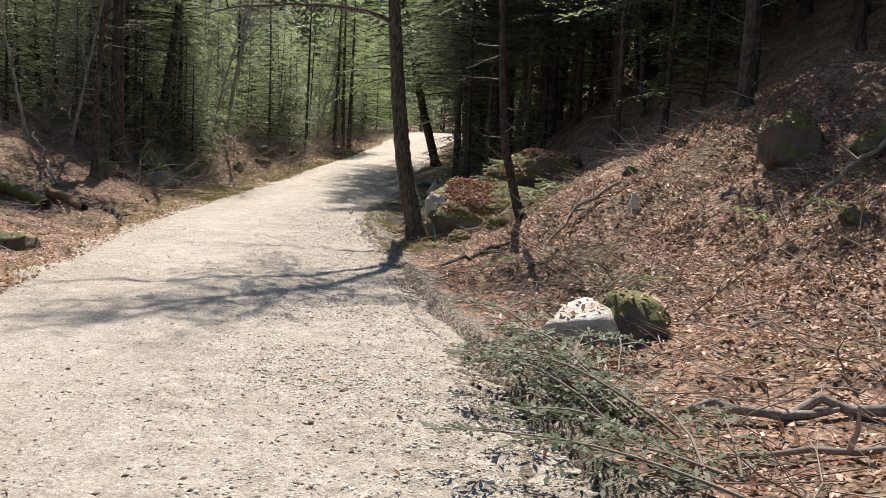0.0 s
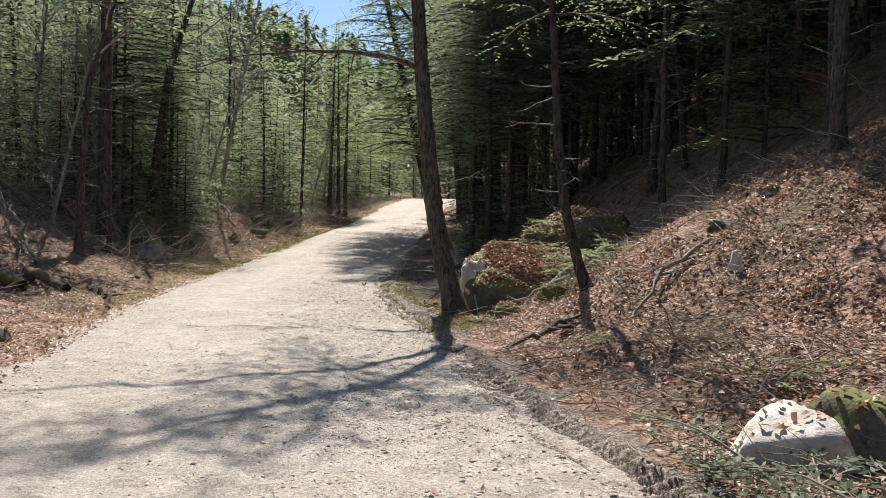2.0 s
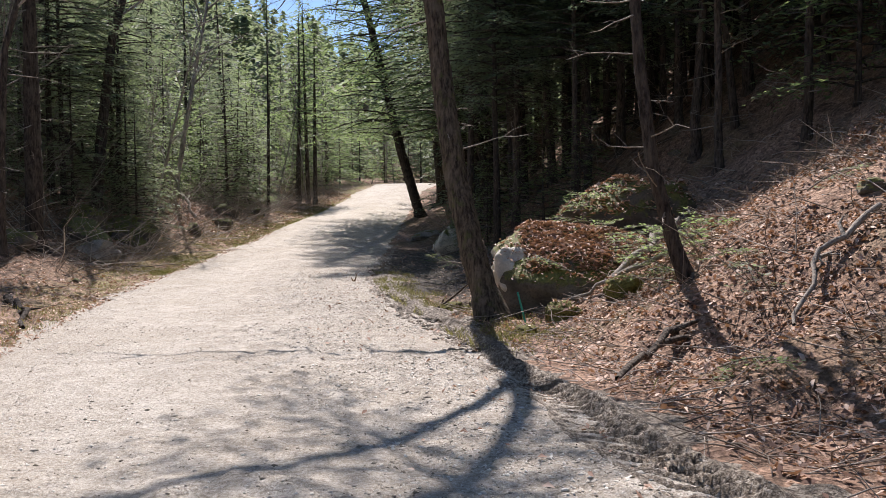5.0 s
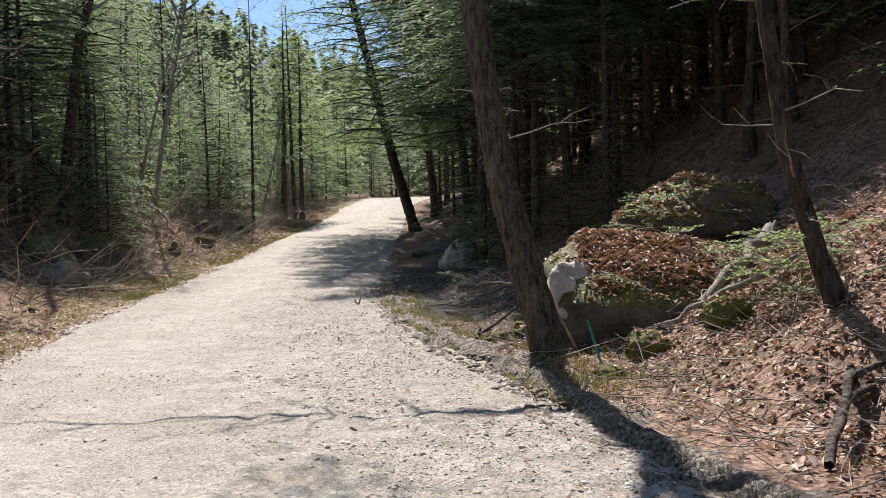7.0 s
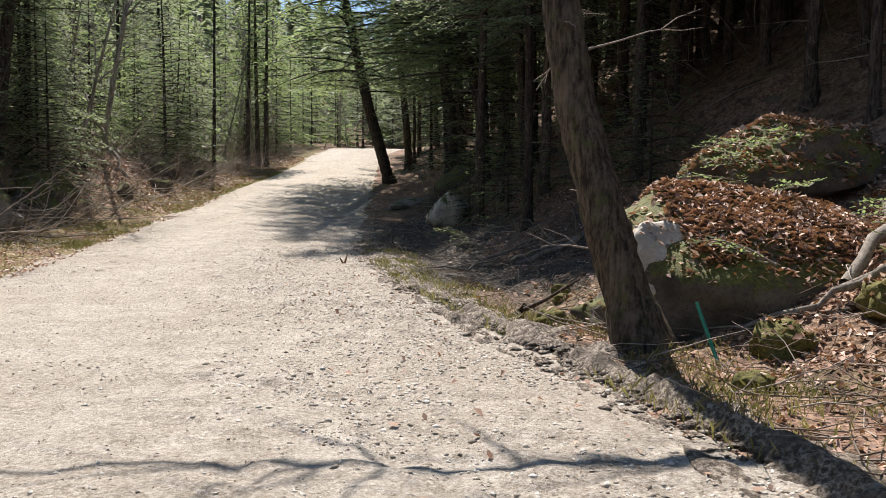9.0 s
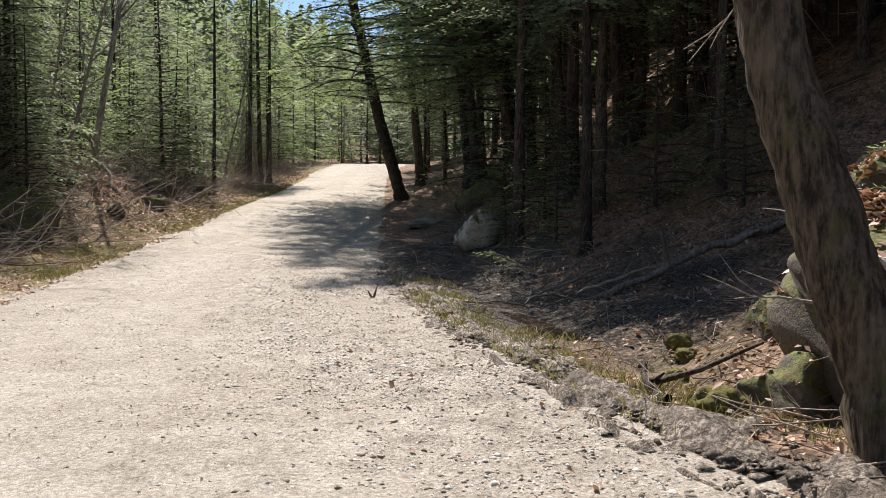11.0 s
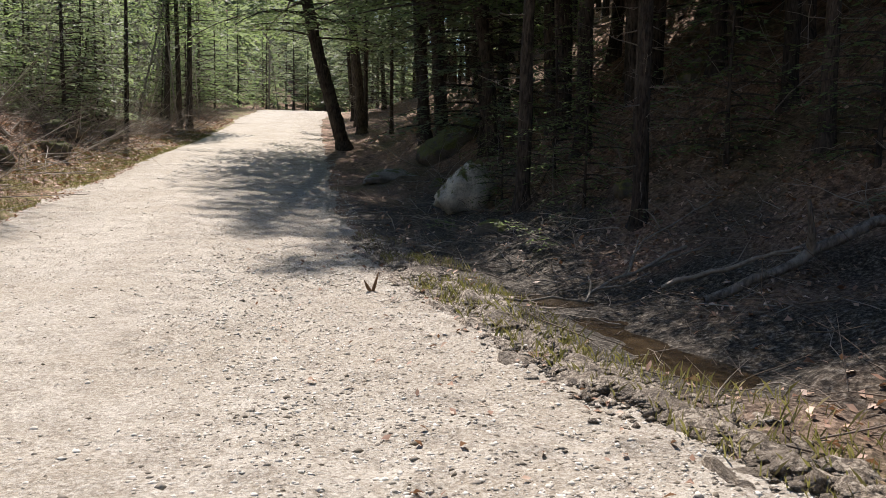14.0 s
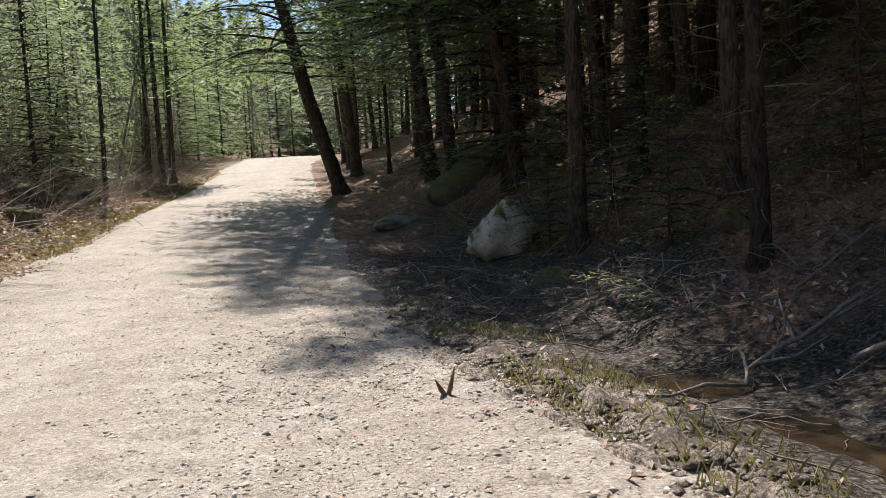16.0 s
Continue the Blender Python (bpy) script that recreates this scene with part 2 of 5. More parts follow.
def mesh_of(name, verts, faces, smooth=False):
    me = bpy.data.meshes.new(name)
    v = np.asarray(verts, np.float32).reshape(-1, 3)
    me.vertices.add(len(v))
    me.vertices.foreach_set("co", v.ravel())
    groups = faces if isinstance(faces, list) else [faces]
    groups = [np.asarray(f, np.int32) for f in groups if len(f)]
    loops = np.concatenate([f.ravel() for f in groups])
    sizes = np.concatenate([np.full(len(f), f.shape[1]) for f in groups])
    me.loops.add(len(loops))
    me.loops.foreach_set("vertex_index", loops)
    me.polygons.add(len(sizes))
    me.polygons.foreach_set("loop_start", np.concatenate([[0], np.cumsum(sizes)[:-1]]).astype(np.int32))
    me.polygons.foreach_set("loop_total", sizes.astype(np.int32))
    if smooth:
        me.polygons.foreach_set("use_smooth", np.ones(len(sizes), bool))
    me.update(calc_edges=True)
    me.validate()
    return me


def part(name, me, mat, parent=None, label=""):
    """One mesh object, under a thing or a part of it."""
    if not me.materials:
        me.materials.append(mat)
    ob = new(name, me)
    if parent is not None:
        ob.parent = parent
    return tagged(ob, label)


class Soup:
    """Vertices and quads of one mesh in the making."""

    def __init__(self):
        self.v, self.f, self.n = [], [], 0

    def put(self, v, f):
        self.v.append(np.asarray(v, float).reshape(-1, 3))
        self.f.append(np.asarray(f, int) + self.n)
        self.n += len(self.v[-1])

    def tube(self, pts, radii, sides=6, rough=0.0, rng=None):
        """A tapered tube along a line of points, closed at its end."""
        p = np.asarray(pts, float)
        d = np.gradient(p, axis=0)
        d /= np.linalg.norm(d, axis=1)[:, None] + 1e-9
        ref = np.where(np.abs(d[:, 2:3]) > 0.9, [[1.0, 0, 0]], [[0, 0, 1.0]])
        a = np.cross(d, ref)
        a /= np.linalg.norm(a, axis=1)[:, None] + 1e-9
        b = np.cross(d, a)
        ang = np.linspace(0, 2 * np.pi, sides, endpoint=False)
        r = np.asarray(radii, float)[:, None] * np.ones(sides)
        if rough:
            r = r * (1 + rng.normal(0, rough, r.shape))
        ring = p[:, None] + r[..., None] * (np.cos(ang)[None, :, None] * a[:, None] + np.sin(ang)[None, :, None] * b[:, None])
        m = len(p)
        i, j = np.meshgrid(np.arange(m - 1), np.arange(sides), indexing="ij")
        k = (j + 1) % sides
        f = np.stack([i * sides + j, i * sides + k, (i + 1) * sides + k, (i + 1) * sides + j], -1).reshape(-1, 4)
        self.put(ring, f)

    def mesh(self, name, smooth=False):
        return mesh_of(name, np.concatenate(self.v), np.concatenate(self.f), smooth)


LATTICES = {}


def value_noise(x, y, cell, seed):
    """Smooth noise from -1 to 1 on a lattice of that cell size."""
    if seed not in LATTICES:
        LATTICES[seed] = np.random.RandomState(seed).uniform(-1, 1, (257, 257))
    r = LATTICES[seed]
    u, v = np.asarray(x) / cell, np.asarray(y) / cell
    i, j = np.floor(u).astype(int), np.floor(v).astype(int)
    a, b = u - i, v - j
    a, b = a * a * (3 - 2 * a), b * b * (3 - 2 * b)
    g = lambda p, q: r[p % 257, q % 257]
    return (g(i, j) * (1 - a) + g(i + 1, j) * a) * (1 - b) + (g(i, j + 1) * (1 - a) + g(i + 1, j + 1) * a) * b


# ---- the lie of the land ----
LINE_Y = [-60, -15, -8, 0, 6, 12, 18, 24, 30, 36, 42, 50, 60, 70, 80, 90, 100, 120, 160]
LEFT_X = [14, 1.0, -0.9, -2.6, -3.8, -5.1, -6.2, -7.0, -7.2, -6.95, -6.45, -5.6, -4.9, -4.3, -3.2, 1.0, 8, 26, 60]
RIGHT_X = [20, 6.2, 4.2, 2.3, 1.2, 0.15, -0.9, -1.35, -1.4, -1.15, -0.9, -0.5, 0.0, 0.7, 2.6, 8, 17, 36, 70]
RISE = [0, 0, 0, 0, 0, 0, 0, 0, 0.18, 0.6, 1.18, 1.9, 2.85, 3.9, 4.9, 5.25, 5.4, 5.6, 6]
_y = np.arange(-60, 160, 0.5)
_k = np.hanning(15) / np.hanning(15).sum()
soft = lambda v: np.convolve(np.pad(np.interp(_y, LINE_Y, v), 7, "edge"), _k, "valid")
_l, _r, _z = soft(LEFT_X), soft(RIGHT_X), soft(RISE)
left_edge = lambda y: np.interp(y, _y, _l)
right_edge = lambda y: np.interp(y, _y, _r)
road_rise = lambda y: np.interp(y, _y, _z)

R_D = [0, 0.5, 1.2, 2.5, 4, 6, 10, 20, 40, 120]
R_Y = [-8, 3, 8, 12, 16, 20, 27, 35, 60, 90]
R_Z = np.array([
    [0, 0.03, -0.03, 0.08, 0.3, 1.0, 2.4, 6.5, 20, 60], [0, 0.03, -0.03, 0.1, 0.3, 1.2, 2.8, 7, 21, 60],
    [0, 0.03, -0.05, 0.3, 0.62, 1.8, 3.7, 8.5, 23, 60], [0, 0.03, 0.0, 0.6, 1.5, 2.5, 4.7, 10.5, 26, 60],
    [0, 0.0, -0.08, 0.4, 1.1, 2.3, 5.1, 12.5, 29, 60], [0, -0.02, -0.16, 0.15, 0.8, 2.0, 5.3, 13.5, 30, 60],
    [0, 0.0, -0.05, 0.45, 1.4, 2.8, 5.7, 14, 30, 60], [0, 0.04, 0.1, 0.5, 1.3, 2.5, 5.6, 13.5, 29, 60],
    [0, 0.03, 0.1, 0.4, 0.9, 1.8, 3.9, 10, 22, 55], [0, 0.03, 0.1, 0.3, 0.6, 1.2, 2.4, 6, 14, 50]])
L_D = [0, 0.6, 1.5, 3, 5, 8, 14, 30, 120]
L_Y = [-8, 10, 16, 22, 32, 39, 46, 60, 90]
L_Z = np.array([
    [0, 0.03, 0.1, 0.3, 0.6, 1.0, 1.5, 3, 34], [0, 0.03, 0.1, 0.3, 0.6, 1.0, 1.5, 3, 34], [0, 0.03, 0.12, 0.4, 0.9, 1.5, 2.2, 3.5, 34],
    [0, 0.04, 0.15, 0.75, 1.8, 2.6, 3.2, 4, 34], [0, 0.04, 0.2, 1.0, 2.3, 3.0, 3.5, 4.4, 34], [0, 0.04, 0.3, 1.2, 1.7, 2.1, 2.6, 3.6, 34],
    [0, 0.03, 0.08, 0.25, 0.5, 0.8, 1.2, 2.6, 34], [0, 0.03, 0.05, 0.15, 0.3, 0.5, 0.9, 2, 34], [0, 0.03, 0.05, 0.15, 0.3, 0.5, 0.9, 2, 34]])


def table(d, y, ds, ys, zs):
    yi = np.clip(np.interp(y, ys, np.arange(len(ys))), 0, len(ys) - 1.001)
    di = np.clip(np.interp(d, ds, np.arange(len(ds))), 0, len(ds) - 1.001)
    a, b = yi.astype(int), di.astype(int)
    u, v = yi - a, di - b
    return (zs[a, b] * (1 - v) + zs[a, b + 1] * v) * (1 - u) + (zs[a + 1, b] * (1 - v) + zs[a + 1, b + 1] * v) * u


def road_height(x, y):
    t = np.clip((x - left_edge(y)) / (right_edge(y) - left_edge(y)), 0, 1)
    z = road_rise(y) + 0.05 * (1 - (2 * t - 1) ** 2)
    for c in (0.33, 0.72):
        z = z - 0.028 * np.exp(-(((t - c) / 0.06) ** 2))
    coarse = np.clip(value_noise(x, y, 1.1, 16) + 0.7 * (t > 0.5), 0, 1)
    return z + (0.25 + coarse) * (0.017 * value_noise(x, y, 0.17, 17) + 0.014 * value_noise(x, y, 0.1, 18)) + 0.012 * value_noise(x, y, 0.7, 3) + 0.006 * value_noise(x, y, 0.18, 4) + 0.003 * value_noise(x, y, 0.07, 14)


def land(x, y):
    """The height of the ground at x, y."""
    x, y = np.asarray(x, float), np.asarray(y, float)
    l, r = left_edge(y), right_edge(y)
    dr, dl = np.maximum(x - r, 0), np.maximum(l - x, 0)
    z = road_rise(y) + np.where(dr > 0, table(dr, y, R_D, R_Y, R_Z), table(dl, y, L_D, L_Y, L_Z))
    d = np.maximum(dr, dl)
    off = np.clip((d - 0.1) / 1.5, 0, 1)
    z = z + off * (0.15 * value_noise(x, y, 1.3, 5) + 0.08 * value_noise(x, y, 0.5, 6)) + np.clip((d - 2) / 6, 0, 1) * 0.35 * value_noise(x, y, 4.0, 7)
    z = z + np.clip(d / 0.4, 0, 1) * 0.02 * value_noise(x, y, 0.2, 8)
    z = z + np.clip((y - 112) / 160, 0, 1) * 14
    inside = (d <= 0)
    return np.where(inside, road_rise(y) - 0.06 * np.clip(np.minimum(x - l, r - x) / 0.5, 0, 1), z + 0.015 * value_noise(x, y, 0.35, 9) * np.clip(d / 0.1, 0, 1))


ground_at = lambda x, y: float(land(x, y))


def spaced(lo, hi, fine_lo, fine_hi, step, grow):
    out = list(np.arange(fine_lo, fine_hi, step))
    for sign, start, end in ((1, out[-1], hi), (-1, out[0], lo)):
        s, p = step, start
        while sign * (end - p) > 0:
            s *= grow
            p += sign * s
            out.append(p)
    return np.array(sorted(out))


def sheet(xs, ys, height, name):
    X, Y = np.meshgrid(xs, ys)
    v = np.stack([X, Y, height(X, Y)], -1).reshape(-1, 3)
    n = len(xs)
    i, j = np.meshgrid(np.arange(len(ys) - 1), np.arange(n - 1), indexing="ij")
    f = np.stack([i * n + j, i * n + j + 1, (i + 1) * n + j + 1, (i + 1) * n + j], -1).reshape(-1, 4)
    return mesh_of(name, v, f, True)


ground_mesh = sheet(spaced(-900, 900, -11, 9, 0.11, 1.12), spaced(-400, 1500, -6, 36, 0.14, 1.06), land, "ground")
gv = np.empty(len(ground_mesh.vertices) * 3, np.float32)
ground_mesh.vertices.foreach_get("co", gv)
gv = gv.reshape(-1, 3)
ground_mesh.attributes.new("verge", "FLOAT", "POINT").data.foreach_set("value", (np.exp(-(((left_edge(gv[:, 1]) - gv[:, 0] - 0.4) / 1.1) ** 2)) * np.clip((gv[:, 1] - 14) / 8, 0, 1)).astype(np.float32))


def dampness(x, y):
    """How wet the soil is: 1 in the ditch along the dark wood."""
    d = x - right_edge(y)
    return np.clip((y - 17.0) / 1.6, 0, 1) * np.clip((36 - y) / 5, 0, 1) * np.clip((d + 0.1) / 0.3, 0, 1) * np.clip((3.4 + 1.2 * value_noise(x, y, 1.2, 28) - d) / 1.0, 0, 1)


ground_mesh.attributes.new("damp", "FLOAT", "POINT").data.foreach_set("value", dampness(gv[:, 0], gv[:, 1]).astype(np.float32))
tagged(part("ground", ground_mesh, GROUND),
       "forest floor of brown leaf litter and soil", "ground", kind="structure")


def build_road():
    ys = np.concatenate([np.arange(-30, -6, 0.3), np.arange(-6, 30, 0.045), np.arange(30, 110, 0.25)])
    ts = np.linspace(0, 1, 130)
    Y, T = np.meshgrid(ys, ts, indexing="ij")
    l = left_edge(Y) - 0.22 - 0.22 * value_noise(Y * 0 + 3, Y, 0.9, 11) - 0.1 * value_noise(Y * 0 + 3, Y, 0.25, 12)
    r = right_edge(Y) + 0.06 + 0.12 * value_noise(Y * 0 + 9, Y, 0.8, 13)
    X = l + (r - l) * T
    Z = np.maximum(road_height(X, Y), land(X, Y) + 0.008)
    edge = np.minimum(T, 1 - T)
    Z = np.where(edge < 0.012, land(X, Y) - 0.05, np.where(edge < 0.03, land(X, Y) - 0.004 + 0.02 * value_noise(X, Y, 0.15, 15), Z))
    n = len(ts)
    i, j = np.meshgrid(np.arange(len(ys) - 1), np.arange(n - 1), indexing="ij")
    f = np.stack([i * n + j, (i + 1) * n + j, (i + 1) * n + j + 1, i * n + j + 1], -1).reshape(-1, 4)
    me = mesh_of("road", np.stack([X, Y, Z], -1).reshape(-1, 3), f[:, ::-1], True)
    me.attributes.new("across", "FLOAT", "POINT").data.foreach_set("value", T.astype(np.float32).ravel())
    tagged(part("road", me, ROAD), "pale sunlit gravel forest road with tyre ruts", "road", kind="structure")


build_road()


def build_berm():
    """Mud pushed up along the verge, printed by a tyre's lugs."""
    ys = np.arange(-2.5, 27, 0.022)
    s = np.linspace(-0.36, 0.52, 30)
    Y, S = np.meshgrid(ys, s, indexing="ij")
    fade = np.clip((Y + 2.5) / 2, 0, 1) * np.clip((27 - Y) / 4, 0, 1) * (1 - 0.4 * np.clip((Y - 14) / 4, 0, 1))
    X = right_edge(Y) + S * (1 - 0.12 * np.clip((Y - 14) / 4, 0, 1)) * (1 + 0.25 * value_noise(Y, Y * 0, 0.6, 24)) + 0.07 * value_noise(Y, Y * 0, 1.1, 21)
    ridge = 0.085 * np.exp(-(((S - 0.1) / 0.10) ** 2)) - 0.035 * np.exp(-(((S + 0.12) / 0.11) ** 2))
    lug = 0.05 * (0.6 + 0.6 * value_noise(X, Y, 0.8, 25)) * np.clip(np.sin((Y + 0.9 * S) * 2 * np.pi / 0.16) * 2.5, -1, 1) * np.exp(-(((S + 0.07) / 0.17) ** 4)) * np.clip((14 - Y) / 3, 0.25, 1)
    Z = np.maximum(land(X, Y), road_height(X, Y) * (S < 0) - 9 * (S >= 0))
    Z = Z + 0.008 + fade * (ridge + lug + 0.05 * value_noise(X, Y, 0.25, 22) * (0.2 + 1.4 * np.clip((Y - 11) / 4, 0, 1)) + 0.014 * value_noise(X, Y, 0.08, 23) * (0.7 + 2.4 * np.clip((Y - 10) / 5, 0, 1)))
    Z = np.where(np.abs(S - 0.08) > 0.42, land(X, Y) - 0.08, Z + np.where(S > 0.3, 0.012 * value_noise(X, Y, 0.3, 27) - 0.006 - 0.05 * (S - 0.3), 0))
    n = len(s)
    i, j = np.meshgrid(np.arange(len(ys) - 1), np.arange(n - 1), indexing="ij")
    f = np.stack([i * n + j, i * n + j + 1, (i + 1) * n + j + 1, (i + 1) * n + j], -1).reshape(-1, 4)
    me = mesh_of("mud_berm", np.stack([X, Y, Z], -1).reshape(-1, 3), f, True)
    tagged(part("mud_berm", me, MUD), "grey mud ridge with tyre tread prints on road verge", "mud ridge", kind="structure")


build_berm()


def build_water():
    xs, ys = np.arange(-1.3, 2.4, 0.1), np.arange(15.5, 27.5, 0.1)
    me = sheet(xs, ys, lambda X, Y: 0 * X - 0.12, "water")
    tagged(part("water", me, WATER), "still brown water in the shaded ditch", "water", kind="structure")


build_water()

# ---- trees ----


def sprays(rng, limbs, height, base, spread, leaf=0.15, step=0.1, droop=0.35, gap=0.0, blunt=1.3):
    """Limbs of a hemlock, and flat sprays of needles along their twigs."""
    wood, lv, lf = Soup(), [], []
    golden = 2.39996
    for i in range(limbs):
        u = (i + rng.uniform(0, 1)) / limbs
        z = base + (height - base) * u
        L = (spread * (1 - u ** blunt) * rng.uniform(0.55, 1.1) + 0.35)
        if rng.uniform() < gap:
            L *= 0.45
        az = i * golden + rng.uniform(-0.4, 0.4)
        out = np.array([np.cos(az), np.sin(az), 0])
        side = np.array([-np.sin(az), np.cos(az), 0])
        s = np.linspace(0, 1, 7)
        up, dr, wob = rng.uniform(0.05, 0.3), droop * rng.uniform(0.7, 1.3), rng.uniform(-0.12, 0.12)
        line = out * (L * s)[:, None] + side * (wob * L * s * s)[:, None]
        line[:, 2] += z + L * (up * s - dr * s * s)
        wood.tube(line, np.linspace(0.008 + 0.011 * L, 0.003, 7), 3)
        n = max(4, int(L / 0.17))
        for k in range(n):
            q = 0.16 + 0.84 * (k + rng.uniform(0, 0.8)) / n
            at = np.array([np.interp(q, s, line[:, c]) for c in range(3)])
            tl = (0.30 * L * (1.05 - q) + 0.22) * rng.uniform(0.6, 1.15)
            sg = 1 if k % 2 else -1
            a2 = az + sg * rng.uniform(0.6, 1.15)
            td = np.array([np.cos(a2), np.sin(a2), rng.uniform(-0.4, 0.02)])
            m = max(3, int(tl / step))
            w = (np.arange(m) + rng.uniform(0, 1, m)) / m
            p = at + td * (tl * w)[:, None]
            p[:, 2] -= 0.25 * tl * w * w
            sg2 = np.where(np.arange(m) % 2 == 0, 1, -1)
            a3 = a2 + sg2 * rng.uniform(0.45, 0.95, m)
            d3 = np.stack([np.cos(a3), np.sin(a3), rng.uniform(-0.45, 0.1, m)], -1)
            ln = leaf * rng.uniform(0.6, 1.25, m)[:, None]
            nx = np.stack([-np.sin(a3), np.cos(a3), rng.uniform(-0.5, 0.5, m)], -1) * (ln * 0.19)
            quad = np.stack([p, p + d3 * ln * 0.55 + nx, p + d3 * ln, p + d3 * ln * 0.45 - nx], 1)
            lv.append(quad.reshape(-1, 3))
    v = np.concatenate(lv)
    return wood.mesh("limbs"), mesh_of("crown", v, np.arange(len(v)).reshape(-1, 4))


def trunk_mesh(rng, height, r, bend=0.0, sides=10, flare=1.5, points=None):
    s = Soup()
    if points is None:
        n = 14
        h = np.concatenate([[-0.4, 0, 0.12, 0.35], np.linspace(0.9, height, n)])
        w = rng.normal(0, 0.012 * height * 0.2, (len(h), 2)).cumsum(0) * 0.35
        w[:4] = 0
        p = np.column_stack([w[:, 0] + bend * (h / height) ** 2 * height, w[:, 1], h])
    else:
        q = np.array(points, float)
        h = np.concatenate([[q[0, 2] - 0.4, q[0, 2], q[0, 2] + 0.12, q[0, 2] + 0.35], np.linspace(q[0, 2] + 0.42, q[0, 2] + 5, 60), np.linspace(q[0, 2] + 5.3, q[-1, 2], 14)])
        p = np.column_stack([np.interp(h, q[:, 2], q[:, 0]), np.interp(h, q[:, 2], q[:, 1]), h])
        height = q[-1, 2]
        h = h - q[0, 2]
    rad = r * np.clip(1 - 0.88 * h / height, 0.06, 1)
    rad[:4] = r * np.array([flare * 1.15, flare, 1 + (flare - 1) * 0.55, 1 + (flare - 1) * 0.2])
    s.tube(p, rad, sides, 0.05, rng)
    return s.mesh("trunk", True)


def stub_mesh(rng, count, lo, hi, reach, r=0.1):
    """Dead bare branches on a trunk."""
    s = Soup()
    for _ in range(count):
        z, az, L = rng.uniform(lo, hi), rng.uniform(0, 6.28), reach * rng.uniform(0.25, 1)
        n = 5
        t = np.linspace(0, 1, n)
        o = np.array([np.cos(az), np.sin(az), rng.uniform(-0.35, 0.35)])
        p = o * (L * t)[:, None] + rng.normal(0, 0.05 * L, (n, 3)).cumsum(0) * t[:, None]
        p[:, 2] += z
        s.tube(p, np.linspace(0.006 + 0.007 * L, 0.003, n), 4)
        for _ in range(rng.randint(1, 4)):
            k = rng.uniform(0.3, 0.95)
            b = np.array([np.interp(k, t, p[:, c]) for c in range(3)])
            d = o * 0.6 + rng.normal(0, 0.6, 3)
            s.tube(np.array([b, b + d * 0.15 * L, b + d * 0.3 * L + rng.normal(0, 0.04, 3)]), [0.005, 0.004, 0.002], 3)
    return s.mesh("dead_branches")


def bare_mesh(rng, height, start, spread, count):
    """Leafless limbs that fork twice."""
    s = Soup()
    for i in range(count):
        z, az = start + (height - start) * (i + rng.uniform()) / count, i * 2.4 + rng.uniform(-0.5, 0.5)
        L = spread * (1.1 - 0.7 * (z - start) / (height - start + 0.01)) * rng.uniform(0.6, 1.1)
        d = np.array([np.cos(az), np.sin(az), rng.uniform(0.5, 1.3)])
        d /= np.linalg.norm(d)
        t = np.linspace(0, 1, 6)
        p = d * (L * t)[:, None] + rng.normal(0, 0.035 * L, (6, 3)).cumsum(0) * t[:, None]
        p[:, 2] += z + 0.12 * L * t * t
        s.tube(p, np.linspace(0.012 * L + 0.008, 0.004, 6), 4)
        for _ in range(6):
            k = rng.uniform(0.25, 1)
            b = np.array([np.interp(k, t, p[:, c]) for c in range(3)])
            e = d + rng.normal(0, 0.5, 3)
            e /= np.linalg.norm(e)
            l2 = L * rng.uniform(0.2, 0.5)
            q = b + e * (l2 * np.linspace(0, 1, 4))[:, None] + rng.normal(0, 0.03 * l2, (4, 3)).cumsum(0)
            s.tube(q, [0.008, 0.006, 0.004, 0.002], 3)
            for _ in range(3):
                c = q[rng.randint(1, 4)]
                g = e + rng.normal(0, 0.7, 3)
                s.tube(np.array([c, c + g * 0.12 * L, c + g * 0.22 * L]), [0.004, 0.003, 0.0015], 3)
    return s.mesh("branches")


rng = np.random.RandomState(5)
# height, crown base, spread, limbs, leaf, needles, trunk radius
KINDS = [
    ("tall", 17, 4.5, 3.4, 66, 0.30, NEEDLES, 0.17), ("tall", 20, 6.0, 3.7, 70, 0.31, NEEDLES, 0.21), ("tall", 15, 3.0, 3.0, 68, 0.28, NEEDLES, 0.14),
    ("mid", 10, 0.6, 2.7, 120, 0.22, NEEDLES, 0.10), ("young", 6.5, 0.3, 2.1, 70, 0.17, NEEDLES_PALE, 0.06), ("young", 4.0, 0.15, 1.6, 50, 0.14, NEEDLES_PALE, 0.04),
    ("thin", 13, 3.5, 2.0, 46, 0.26, NEEDLES, 0.09), ("mid", 10, 0.4, 2.7, 80, 0.23, NEEDLES_PALE, 0.09),
    ("tall", 17, 4.0, 3.8, 120, 0.17, NEEDLES, 0.15), ("tall", 14.5, 3.2, 3.4, 100, 0.16, NEEDLES, 0.12), ("tall", 17, 4.0, 3.4, 42, 0.50, NEEDLES, 0.17),
    ("mid", 10, 0.5, 2.7, 44, 0.42, NEEDLES_PALE, 0.09), ("high", 15.5, 6.0, 3.8, 120, 0.17, NEEDLES, 0.16)]
PARTS = []
for kind, h, base, spread, limbs, leaf, mat, r in KINDS:
    wood, crown = sprays(rng, limbs, h, base, spread, leaf, 0.1 * leaf / 0.2, 0.32, blunt=4.0 if kind == "high" else 1.3)
    PARTS.append(dict(kind=kind, trunk=trunk_mesh(rng, h, r), limbs=wood, crown=crown, mat=mat,
                      dead=stub_mesh(rng, 16, 0.8, base + 1.0, 1.3) if base > 1.5 else None))
